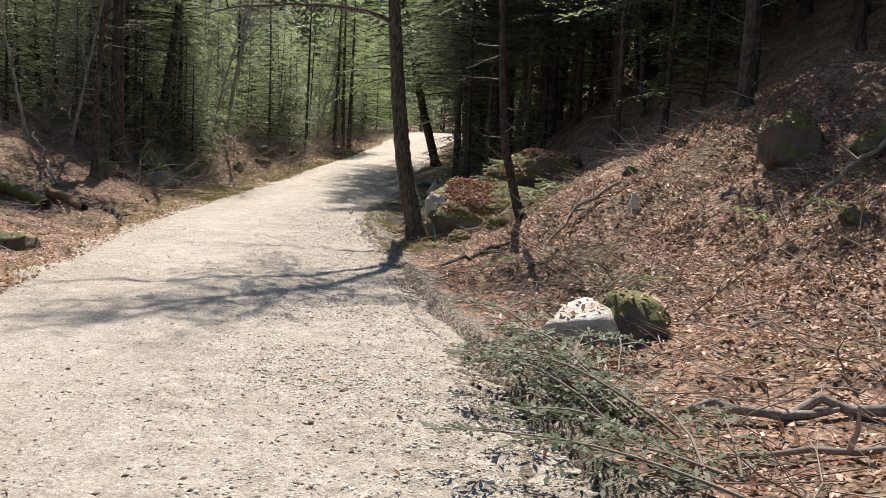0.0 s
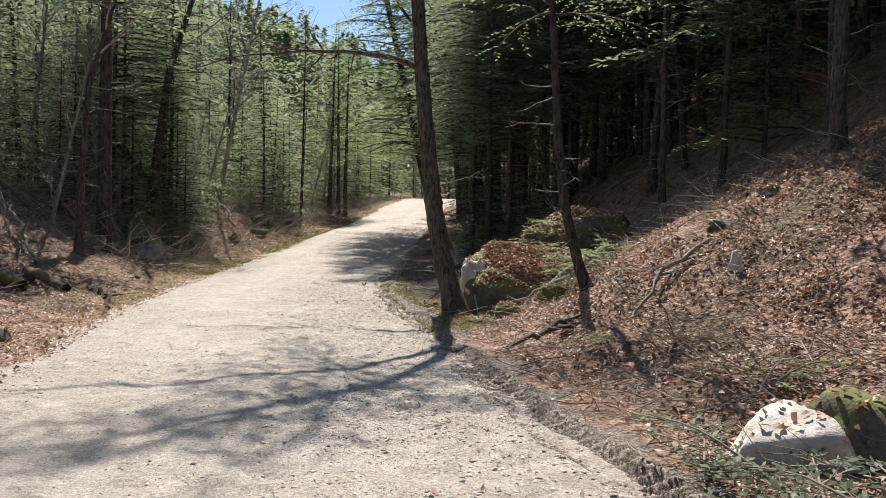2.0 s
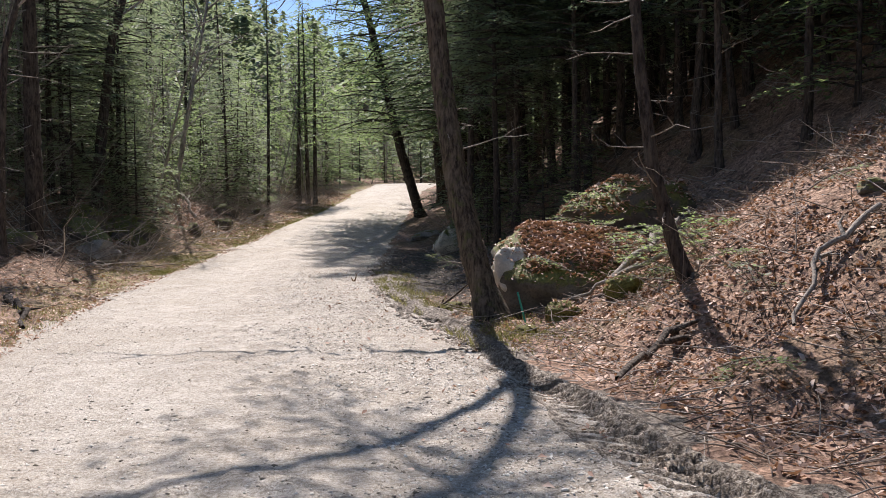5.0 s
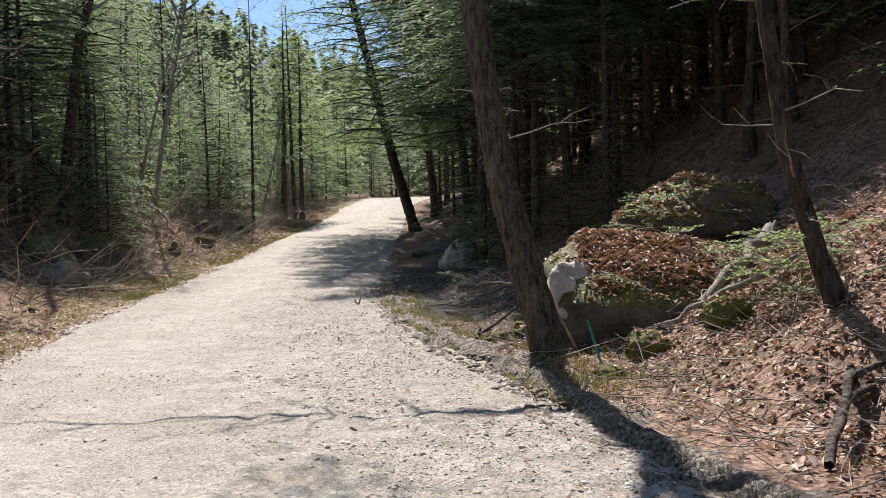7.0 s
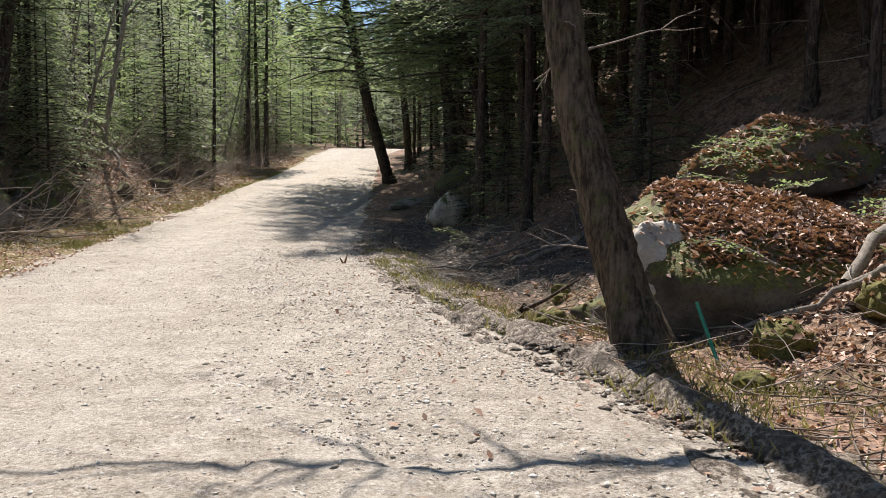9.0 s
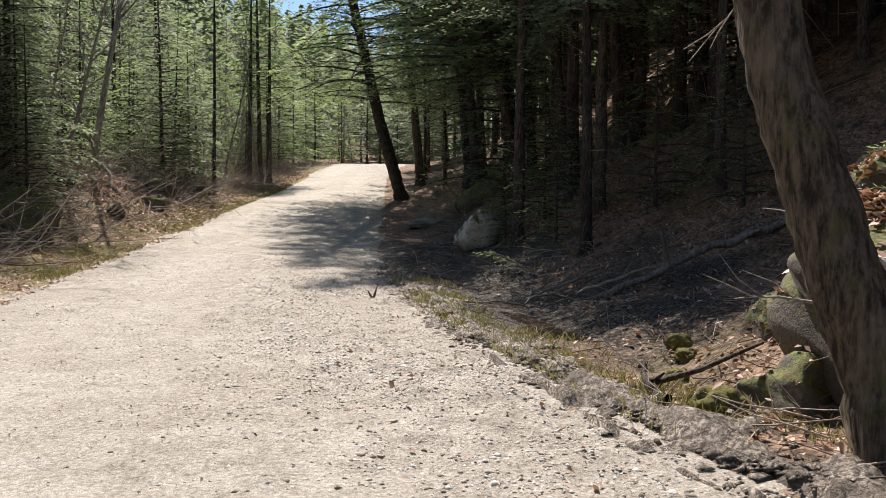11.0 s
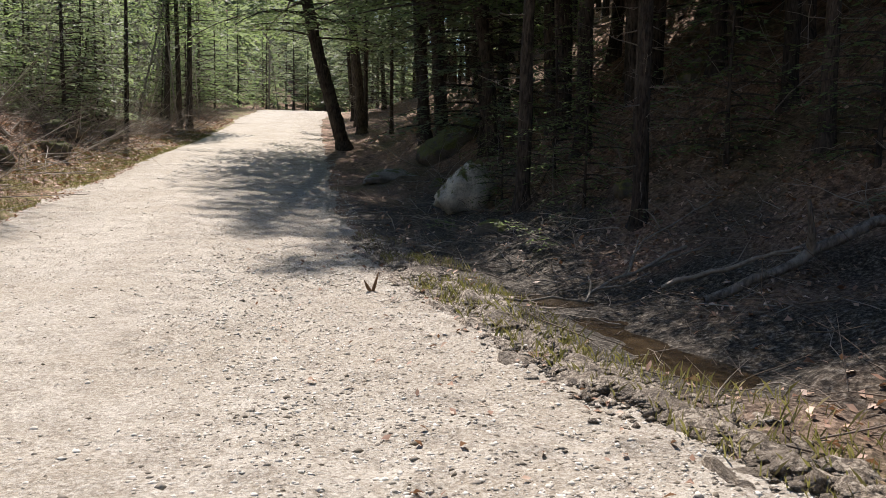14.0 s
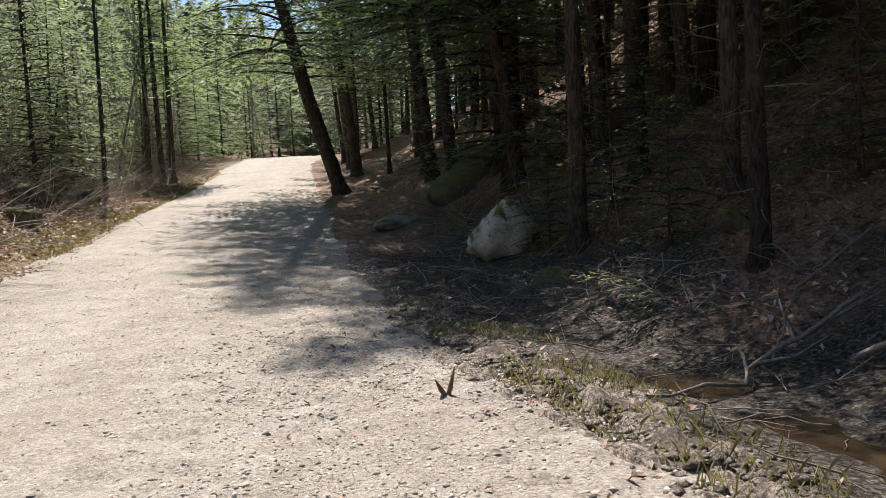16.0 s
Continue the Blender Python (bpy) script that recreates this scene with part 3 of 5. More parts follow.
BARE = [dict(trunk=trunk_mesh(rng, 12, 0.10), limbs=bare_mesh(rng, 12, 4.0, 3.0, 16)), dict(trunk=trunk_mesh(rng, 8, 0.055), limbs=bare_mesh(rng, 8, 2.0, 2.0, 13)),
        dict(trunk=trunk_mesh(rng, 4.5, 0.026), limbs=bare_mesh(rng, 4.5, 0.8, 1.3, 12))]
LABELS = {"high": "tall dark hemlock with a broad added shade crown above a bare trunk", "tall": "tall dark hemlock tree with high drooping boughs", "mid": "dense green hemlock tree beside the forest road",
          "young": "young pale green hemlock with low feathery boughs", "thin": "slender hemlock tree with a sparse narrow crown"}


def hemlock(k, x, y, size=1.0, turn=None, lean=(0.0, 0.0), rng=rng):
    p = PARTS[k]
    tree = new("hemlock_tree")
    tagged(tree, LABELS[p["kind"]], "tree", "forest trees")
    part("trunk", p["trunk"], BARK, tree)
    tagged(part("limb_mass", p["limbs"], BARK, tree), kind="stuff")
    tagged(part("crown", p["crown"], p["mat"], tree), kind="stuff")
    if p["dead"]:
        tagged(part("dead_twig_mass", p["dead"], DEAD, tree), kind="stuff")
    a = rng.uniform(0, 6.28) if turn is None else turn
    turned = Euler((-lean[1], lean[0], 0)).to_matrix().to_4x4() @ Matrix.Rotation(a, 4, "Z")
    tree.matrix_world = Matrix.Translation((x, y, ground_at(x, y) - 0.03)) @ turned @ Matrix.Scale(size, 4)
    return tree


def bare_tree(k, x, y, size=1.0, lean=(0.0, 0.0), rng=rng):
    tree = new("bare_tree")
    tagged(tree, "slim leafless grey hardwood tree on the forest floor", "tree", "bare trees")
    part("trunk", BARE[k]["trunk"], BARK_GREY, tree)
    tagged(part("limb_mass", BARE[k]["limbs"], BARK_GREY, tree), kind="stuff")
    tree.matrix_world = Matrix.Translation((x, y, ground_at(x, y) - 0.03)) @ Euler((-lean[1], lean[0], rng.uniform(0, 6.28))).to_matrix().to_4x4() @ Matrix.Scale(size, 4)
    return tree


def special_tree(name, label, points, r, mat, crown=None, stubs=0, reach=1.2, flare=1.5, bare=None, seed=1, cat="tree", stout=(), bare_mat=None):
    """A tree whose trunk follows given points; crown: base, spread, limbs above that height."""
    g = np.random.RandomState(seed)
    tree = tagged(new(name), label, cat)
    x0, y0, z0 = points[0]
    z0 = ground_at(x0, y0) - 0.02
    tree.location = (x0, y0, z0)
    q = np.array(points, float) - np.array([x0, y0, points[0][2]])
    part("trunk", trunk_mesh(g, 0, r, points=q, flare=flare, sides=22), mat, tree)
    at = lambda z: np.array([np.interp(z, q[:, 2], q[:, 0]), np.interp(z, q[:, 2], q[:, 1])])
    if crown:
        h = q[-1, 2]
        base, spread, limbs, leaf, gap, needles = crown
        wood, fol = sprays(g, limbs, h, base, spread, leaf, 0.1 * leaf / 0.2, 0.3, gap)
        for nm, me, mt in (("limb_mass", wood, BARK), ("crown", fol, needles)):
            co = np.empty(len(me.vertices) * 3, np.float32)
            me.vertices.foreach_get("co", co)
            co = co.reshape(-1, 3)
            co[:, 0] += np.interp(co[:, 2], q[:, 2], q[:, 0])
            co[:, 1] += np.interp(co[:, 2], q[:, 2], q[:, 1])
            me.vertices.foreach_set("co", co.ravel())
            tagged(part(nm, me, mt, tree), kind="stuff")
    for r0, *way in stout:
        # a stout bare limb with side branches
        s = Soup()
        way = np.array(way) - np.array([x0, y0, points[0][2]])
        w = np.linspace(0, 1, 16)
        p = np.column_stack([np.interp(w, np.linspace(0, 1, len(way)), way[:, c]) for c in range(3)])
        p[2:] += g.normal(0, 0.018, (14, 3)).cumsum(0)
        s.tube(p, r0 * np.linspace(1, 0.2, 16), 8, 0.05, g)
        along = (p[-1] - p[0]) / np.linalg.norm(p[-1] - p[0])
        for k in range(13):
            b = p[g.randint(4, 16)]
            e = along + g.normal(0, 0.5, 3)
            L = g.uniform(0.3, 1.3)
            c = b + e * (L * np.linspace(0, 1, 5))[:, None] + g.normal(0, 0.03, (5, 3)).cumsum(0)
            c[0] = b
            s.tube(c, r0 * np.array([0.30, 0.24, 0.18, 0.12, 0.05]), 5)
            for _ in range(3):
                f = e + g.normal(0, 0.6, 3)
                a = c[g.randint(1, 5)]
                s.tube(np.array([a, a + f * 0.2, a + f * 0.45]), [0.006, 0.004, 0.002], 3)
        part("limb", s.mesh("limb", True), mat, tree)
    for kind, me in (("dead_twig_mass", stub_mesh(g, stubs, 0.8, min(q[-1, 2], 7), reach) if stubs else None), ("limb_mass", bare_mesh(g, q[-1, 2], *bare) if bare else None)):
        if me:
            co = np.empty(len(me.vertices) * 3, np.float32)
            me.vertices.foreach_get("co", co)
            co = co.reshape(-1, 3)
            co[:, 0] += np.interp(co[:, 2], q[:, 2], q[:, 0])
            co[:, 1] += np.interp(co[:, 2], q[:, 2], q[:, 1])
            me.vertices.foreach_set("co", co.ravel())
            tagged(part(kind, me, DEAD if kind == "dead_twig_mass" else bare_mat or BARK_GREY, tree), kind="stuff")
    return tree


# the trees that stand out along the road
special_tree("leaning_tree", "thick leaning tree with rough lichened bark beside the road",
             [(0.62, 14.25, 0.1), (0.38, 14.45, 1.0), (0.15, 14.75, 2.1), (-0.03, 15.0, 3.6), (-0.16, 15.1, 5.0), (-0.32, 15.2, 7.2), (-0.65, 15.3, 9.0), (-1.15, 15.3, 10.6), (-1.8, 15.3, 12.0), (-2.9, 15.3, 13.6), (-4.1, 15.3, 15.2)],
             0.19, BARK_BIG, crown=(10.5, 2.7, 44, 0.16, 0.35, NEEDLES), stubs=14, reach=1.0, flare=1.55, seed=3, bare=(8.5, 2.6, 12), bare_mat=BARK_BIG,
             stout=((0.068, (-0.1, 15.05, 4.85), (-0.5, 15.15, 4.95), (-1.3, 15.2, 5.15), (-2.4, 15.25, 5.2), (-3.8, 15.2, 5.05)),
                    (0.085, (-0.3, 15.2, 6.9), (-0.9, 15.15, 8.6), (-1.9, 15.05, 10.1), (-2.8, 15.0, 10.7), (-3.7, 15.0, 11.2), (-5.0, 15.0, 11.6)),
                    (0.05, (-1.2, 15.3, 10.8), (-2.4, 15.0, 12.6), (-3.2, 14.8, 14.2), (-4.4, 14.6, 15.6)),
                    (0.045, (-0.35, 15.2, 7.6), (0.5, 14.8, 8.8), (1.3, 14.5, 10.2)),
                    (0.05, (-1.9, 15.3, 12.3), (-2.2, 15.6, 14.6), (-3.0, 15.8, 17.2))))
special_tree("slope_tree", "slim dark tree leaning on the leafy slope",
             [(2.65, 12.1, 0.76), (2.5, 12.15, 1.2), (2.27, 12.2, 2.1), (2.15, 12.3, 3.3), (2.0, 12.5, 6), (1.9, 12.8, 11)], 0.085, BARK,
             crown=(4.3, 2.6, 40, 0.085, 0.2, NEEDLES), stubs=16, reach=0.9, flare=1.3, seed=4)
special_tree("roadside_tree", "slim crooked dark tree on the road bank", [(-9.6, 21.6, 0.3), (-9.55, 21.6, 2.5), (-9.4, 21.6, 4.8), (-8.8, 21.7, 7), (-7.9, 21.8, 10)], 0.11, BARK,
             stubs=12, reach=1.6, flare=1.3, bare=(5, 2.5, 9), seed=6)
special_tree("bank_tree", "straight thick dark tree on the road bank", [(-9.9, 24.0, 1.4), (-9.9, 24.0, 5), (-9.95, 24.1, 18)], 0.23, BARK, crown=(7.0, 2.8, 70, 0.25, 0.1, NEEDLES), stubs=14, reach=2.0, seed=7)
special_tree("forked_bank_tree", "forked leaning dark tree on the road bank", [(-11.0, 31.0, 2.6), (-10.7, 31.0, 5.5), (-10.3, 31.0, 8.5), (-9.2, 31.0, 12), (-8.6, 31, 16)], 0.20, BARK, bare=(6, 3.2, 12), stubs=10, reach=1.4, seed=8)
special_tree("pole_tree", "tall slender straight tree at the road edge", [(-8.4, 50, 2.0), (-8.35, 50, 6), (-8.3, 50, 15)], 0.095, BARK, bare=(8, 1.4, 12), stubs=8, reach=0.8, seed=9)
for i, (dx, dy, r, h, ln) in enumerate(((-0.55, 0, 0.16, 15, 0.1), (0.0, 0.6, 0.15, 16, -0.1), (0.55, -0.3, 0.16, 14, 0.05))):
    special_tree("clustered_hemlock", "dark trunk in a close cluster at the road edge", [(-7.2 + dx, 58 + dy, 2.6), (-7.2 + dx + ln, 58 + dy, 8), (-7.2 + dx + ln * 2, 58 + dy, h)], r, BARK,
                 crown=(4.5, 2.4, 50, 0.24, 0.2, NEEDLES_PALE), stubs=10, seed=20 + i)
special_tree("leaning_roadside_hemlock", "big dark hemlock leaning over the road", [(0.1, 47, 1.5), (-0.9, 47, 5), (-1.8, 47, 9), (-3.0, 47, 14), (-4.2, 47, 19), (-5.8, 47, 27)], 0.27, BARK,
             crown=(4.2, 5.0, 220, 0.22, 0.1, NEEDLES_PALE), stubs=12, reach=1.5, seed=12)
# crowns bent over the road, above the view, to cast its shade patches
for i, (x, y, k, spread) in enumerate(((2.4, 33.4, 0.74, 3.4), (1.9, 37.0, 1.0, 4.4), (2.2, 41.0, 1.05, 4.2))):
    special_tree("overhanging_hemlock", "dark hemlock whose crown bends over the road",
                 [(x, y, 1.0), (x - 0.2, y, 1 + 3 * k), (x - 0.7, y, 1 + 6 * k), (x - 2.2, y, 1 + 9.5 * k), (x - 4.2, y, 1 + 13 * k), (x - 6.4, y, 1 + 16.5 * k)], 0.17, BARK,
                 crown=(4.2 * k, spread, int(170 * k), 0.17, 0.05, NEEDLES_PALE), stubs=10, reach=1.3, seed=33 + i)
special_tree("snag", "short broken leaning dead trunk", [(-10.6, 50.5, 2.2), (-10.2, 50.5, 4.2), (-9.8, 50.5, 6.5)], 0.14, BARK, stubs=8, seed=13)
special_tree("stump", "thin broken dead stump", [(-11.6, 50.0, 2.2), (-11.55, 50, 3.2), (-11.5, 50, 4.2)], 0.13, BARK, seed=14)

# the dark side of the road: placed trees, then the dense wood on the slope
LIT_Y, LIT_D = [-8, 4, 9, 13, 15.8, 16.2], [5.2, 5.0, 4.4, 4.0, 3.2, 0.0]


def shades(k, x, y, size):
    """Whether the crown of a tree there would shade the sunny strip of the slope."""
    _, h, base, spread = KINDS[k][:4]
    z0 = ground_at(x, y)
    for u in np.linspace(0, 0.95, 10):
        z = (base + (h - base) * u) * size + z0 - 0.6
        reach = spread * size * (0.85 if k == 12 else (1 - u) * 0.6)
        sx, sy = x - sd.x / sd.z * z, y - sd.y / sd.z * z
        for a in (-reach, 0, reach):
            d = sx + a - float(right_edge(sy))
            if -8 < sy < 16.2 and -7 < d < np.interp(sy, LIT_Y, LIT_D):
                return True
    return False


for k, x, y, s, lean in ((8, 2.4, 42.5, 1.1, (-0.08, 0)), (1, 1.4, 53, 1.0, (-0.1, 0)), (0, 1.8, 59, 1.0, (-0.08, 0)),
                         (2, 2.2, 65, 1.0, (-0.1, 0)), (0, 3.8, 37.5, 1.05, (0, 0)), (8, 5.2, 32.0, 1.0, (-0.03, 0)), (9, 5.6, 28.5, 1.1, (0, 0)), (1, 5.4, 41, 1.0, (0, 0)),
                         (8, 7.6, 25.5, 1.0, (0, 0)), (9, 7.4, 29.2, 1.0, (0, 0)), (0, 2.8, 35.6, 1.05, (-0.04, 0)), (2, 2.6, 40.2, 1.15, (-0.05, 0)), (9, 3.4, 32.0, 1.2, (-0.05, 0.02)),
                         (8, 4.1, 29.4, 1.0, (-0.06, 0)), (2, 3.0, 46, 1.0, (0, 0)), (2, 3.6, 50, 1.0, (0, 0)), (6, 2.2, 49, 1.0, (0, 0)), (6, 1.9, 56, 1.1, (0, 0)), (6, 2.6, 62, 1.1, (0, 0)),
                         (9, 3.0, 30.4, 1.0, (-0.05, 0)), (8, 4.8, 27.6, 0.95, (0, 0)), (9, 6.6, 27.0, 0.9, (0, 0)),
                         (5, 1.9, 27.6, 0.8, (0, 0)), (5, 2.9, 23.9, 0.8, (0, 0)), (5, 3.4, 21.8, 0.7, (0, 0)), (5, 1.6, 25.4, 0.6, (0, 0)), (5, 1.2, 28.3, 0.5, (0, 0)), (3, 2.2, 33.6, 1.0, (0, 0)),
                         # high crowns above the view, added to shade the ditch and left bank
                         (12, 2.7, 28.4, 0.95, (0, 0)), (12, 4.6, 29.6, 1.0, (0, 0)), (12, 6.6, 28.2, 0.95, (0, 0)), (12, 5.5, 26.2, 0.84, (0, 0)), (12, 3.5, 31.6, 1.0, (-0.03, 0)), (12, 8.4, 30.0, 1.0, (0, 0)), (12, 8.0, 26.0, 0.85, (0, 0)),
                         (12, 2.4, 25.4, 0.72, (0, 0)), (12, 1.7, 23.8, 0.62, (0, 0)), (12, 3.5, 22.8, 0.6, (0, 0)), (12, 1.3, 27.4, 0.78, (0, 0)), (12, 4.2, 24.6, 0.70, (0, 0)), (12, 6.3, 23.6, 0.66, (0, 0)), (12, 9.8, 24.2, 0.8, (0, 0)), (12, 11.0, 27.5, 0.95, (0, 0)),
                         (12, -11.0, 33.4, 0.75, (0, 0)), (12, -11.6, 30.0, 0.62, (0, 0)),
                         (3, -9.5, 30.6, 0.5, (0, 0)), (3, -11.0, 29.2, 0.55, (0, 0)), (3, -12.4, 27.6, 0.6, (0, 0)), (3, -11.8, 25.2, 0.5, (0, 0)), (3, -10.4, 32.4, 0.6, (0, 0)), (3, -13.8, 24.4, 0.6, (0, 0)),
                         # thin crowns added to mottle the sunny slope with shade
                         (6, 6.3, 16.8, 0.9, (0.02, 0)), (6, 7.6, 14.6, 1.0, (0, 0.03)), (6, 5.6, 19.0, 0.95, (0, 0)), (6, 8.8, 12.4, 0.9, (-0.04, 0)),
                         (3, 6.5, 30, 1.0, (0, 0)), (4, 7.2, 16.8, 0.9, (0, 0)), (3, 8.4, 20.3, 0.9, (0, 0)),
                         (9, -12.2, 30.5, 0.95, (0, 0)), (3, -11.6, 34.5, 0.9, (0, 0)), (9, -14.2, 33.0, 1.0, (0, 0))):
    hemlock(k, x, y, s, lean=lean)


def clear_of(x, y, taken, gap):
    return all((x - a) ** 2 + (y - b) ** 2 > gap * gap for a, b in taken)


g = np.random.RandomState(31)
taken = [(o.matrix_world.translation.x, o.matrix_world.translation.y) for o in bpy.data.objects if o.type == "EMPTY"]


def wood(count, lo, hi, near, deep, power, side, kinds, gap, ok, maker=hemlock, tilt=0.035, sizes=(0.8, 1.2)):
    """Plants that many trees at random, at distances near to near + deep from the road's edge."""
    made = tries = 0
    while made < count and tries < 6000:
        tries += 1
        y, d = g.uniform(lo, hi), near + deep * g.uniform() ** power
        x = float(right_edge(y)) + d if side > 0 else float(left_edge(y)) - d
        k, size = int(g.choice(kinds)), g.uniform(*sizes)
        if ok(d, y) and clear_of(x, y, taken, gap) and not (side > 0 and maker is hemlock and shades(k, x, y, size)):
            taken.append((x, y))
            maker(k, x, y, size, lean=tuple(g.normal(0, tilt, 2)), rng=g)
            made += 1


open_slope = lambda d, y: d > np.interp(y, [-8, 9, 14, 32, 40], [8.5, 7.5, 6.0, 6.0, 3.0])
wood(20, 14, 36, 6.0, 10, 1.0, 1, [12, 12, 9], 2.2, open_slope)
wood(24, 7, 26, 6.5, 9, 1.0, 1, [12, 12, 0, 9], 1.8, open_slope, sizes=(0.7, 1.1))
wood(22, 34, 60, 3.6, 14, 1.0, 1, [0, 1, 2, 2], 2.2, open_slope)
wood(26, 14, 75, 7.5, 18, 1.0, 1, [3, 6, 2, 0], 1.8, open_slope)
wood(16, 60, 95, 2.5, 22, 1.2, 1, [10, 10, 11], 2.3, open_slope)
wood(14, -14, 14, 9.0, 14, 1.0, 1, [0, 1, 3, 10], 2.6, open_slope)
wood(18, 12, 40, 14, 18, 1.0, 1, [3, 8, 10, 11], 2.2, open_slope)


def bare_poles():
    """The close bare trunks in the depth of the dark wood."""
    q, s = np.random.RandomState(58), Soup()
    for _ in range(150):
        y = q.uniform(16, 90)
        d = 5.5 + 26 * q.uniform() ** 1.2
        x, h, r = float(right_edge(y)) + d, q.uniform(11, 17), q.uniform(0.05, 0.13)
        if not open_slope(d, y) or not clear_of(x, y, taken, 0.8):
            continue
        t = np.linspace(0, 1, 7)
        p = np.column_stack([x + q.normal(0, 0.5) * t, y + q.normal(0, 0.5) * t, ground_at(x, y) - 0.3 + h * t])
        p[1:, :2] += q.normal(0, 0.05, (6, 2)).cumsum(0)
        s.tube(p, r * np.array([1.4, 0.95, 0.85, 0.7, 0.5, 0.3, 0.06]), 7)
        for _ in range(9):
            b = p[0] + (p[-1] - p[0]) * q.uniform(0.1, 0.8)
            a, L = q.uniform(0, 6.28), q.uniform(0.4, 1.5)
            e = np.array([math.cos(a), math.sin(a), q.uniform(-0.3, 0.25)])
            s.tube(np.array([b, b + e * L * 0.5 + q.normal(0, 0.05, 3), b + e * L + q.normal(0, 0.1, 3)]), [0.013, 0.009, 0.003], 3)
    tagged(part("bare_poles", s.mesh("bare_poles", True), BARK), "close dark bare trunks deep in the wood", "trees", kind="stuff")


bare_poles()
# the lighter mixed wood on the other side, dark over the bank
wood(10, 24, 46, 6.0, 9.0, 1.0, -1, [3, 3, 2], 2.0, lambda d, y: y > 30 or d > 6.5, sizes=(0.8, 1.1))
wood(14, 22, 62, 10.0, 14, 1.0, -1, [0, 1, 2, 0], 2.2, lambda d, y: True, sizes=(0.9, 1.2))
wood(20, 30, 64, 3.4, 5.0, 1.0, -1, [3, 4, 4, 5, 7], 1.7, lambda d, y: not (y < 36 and d < 4.5), sizes=(0.7, 1.0))
wood(34, 28, 64, 7.0, 16, 1.0, -1, [0, 2, 3, 3, 7, 6], 2.0, lambda d, y: y > 28 or d > 9, sizes=(0.8, 1.1))
wood(24, 62, 95, 5.0, 18, 1.0, -1, [10, 11, 11, 11], 2.0, lambda d, y: True, sizes=(0.45, 0.75))
wood(14, -14, 26, 7.0, 18, 1.0, -1, [0, 1, 10, 3], 2.6, lambda d, y: True)
wood(80, 16, 90, 1.6, 16, 1.2, -1, [0, 1, 2, 2, 2, 2], 0.8, lambda d, y: d > 3.5 or y > 42, maker=bare_tree, tilt=0.16)
wood(22, 22, 46, 3.2, 6.0, 1.0, -1, [1, 1, 2, 2, 0], 0.9, lambda d, y: True, maker=bare_tree, tilt=0.14)
# pale young growth at the bend, and the wood that closes the view beyond it
for x, y, k, s in ((-7.6, 66, 4, 1.2), (-7.2, 71, 4, 1.35), (-6.6, 77, 7, 0.9), (-8.9, 69, 7, 0.9), (-5.2, 83, 4, 1.3), (-8.0, 80, 7, 1.0), (-3.0, 90, 7, 0.9), (-9.8, 74, 7, 1.1), (-6.2, 88, 7, 1.0), (-0.5, 96, 3, 1.1), (-3.4, 99, 7, 1.1)):
    hemlock(k, x, y, s, rng=g)
for k, x, y, size in ((8, 3.4, 71, 1.0), (9, 5.0, 76, 1.0), (8, 7.5, 80, 1.0), (9, 10, 84, 1.0), (3, 3.2, 68, 1.0), (3, 5.6, 73, 1.0), (8, 14, 88, 1.0), (9, 18, 92, 1.0), (9, 12, 90, 1.0), (8, 8, 104, 1.0), (9, 3, 103, 0.9), (8, -1, 105, 0.9)):
    hemlock(k, x, y, size, rng=g)
for i in range(14):
    x, y = -16 + 34 * (i + g.uniform()) / 14, g.uniform(97, 112)
    hemlock(int(g.choice([10, 11, 11])), x, y, g.uniform(0.4, 0.65), rng=g)


def far_woods():
    """The woods on the hills around: rough cones of needle clumps."""
    q = np.random.RandomState(71)
    spots = [(q.uniform(-75, 75), q.uniform(112, 230)) for _ in range(330)] + [(q.uniform(-50, 15), q.uniform(108, 190)) for _ in range(260)] + [(float(left_edge(b)) - a, b) for a, b in zip(q.uniform(24, 75, 260), q.uniform(-25, 125, 260))]
    spots += [(float(right_edge(b)) + a, b) for a, b in zip(q.uniform(16, 70, 520), q.uniform(-25, 120, 520))] + [(float(right_edge(b)) + a, b) for a, b in zip(q.uniform(9, 60, 320), q.uniform(62, 150, 320))] + [(q.uniform(-30, 40), q.uniform(-45, -20)) for _ in range(70)]
    lv = []
    for x, y in spots:
        h, m = q.uniform(7, 13), 95
        u = q.uniform(0.05, 1, m)
        r = (1 - u) ** 0.8 * q.uniform(2.0, 3.2) * np.sqrt(q.uniform(0.1, 1, m)) + 0.1
        a = q.uniform(0, 6.28, m)
        c = np.stack([x + r * np.cos(a), y + r * np.sin(a), ground_at(x, y) + u * h], -1)
        e = np.stack([np.cos(a), np.sin(a), q.uniform(-0.6, 0, m)], -1) * q.uniform(0.5, 1.1, m)[:, None]
        w = np.stack([-np.sin(a), np.cos(a), q.uniform(-0.4, 0.4, m)], -1) * q.uniform(0.25, 0.5, m)[:, None]
        lv.append(np.stack([c - e * 0.6, c + w, c + e, c - w], 1).reshape(-1, 3))
    v = np.concatenate(lv)
    tagged(part("far_woods", mesh_of("far_woods", v, np.arange(len(v)).reshape(-1, 4)), NEEDLES), "dense dark evergreen woods on the hills around", "woods", kind="stuff")


far_woods()

# ---- rocks ----
from mathutils.bvhtree import BVHTree
ROCKS = []


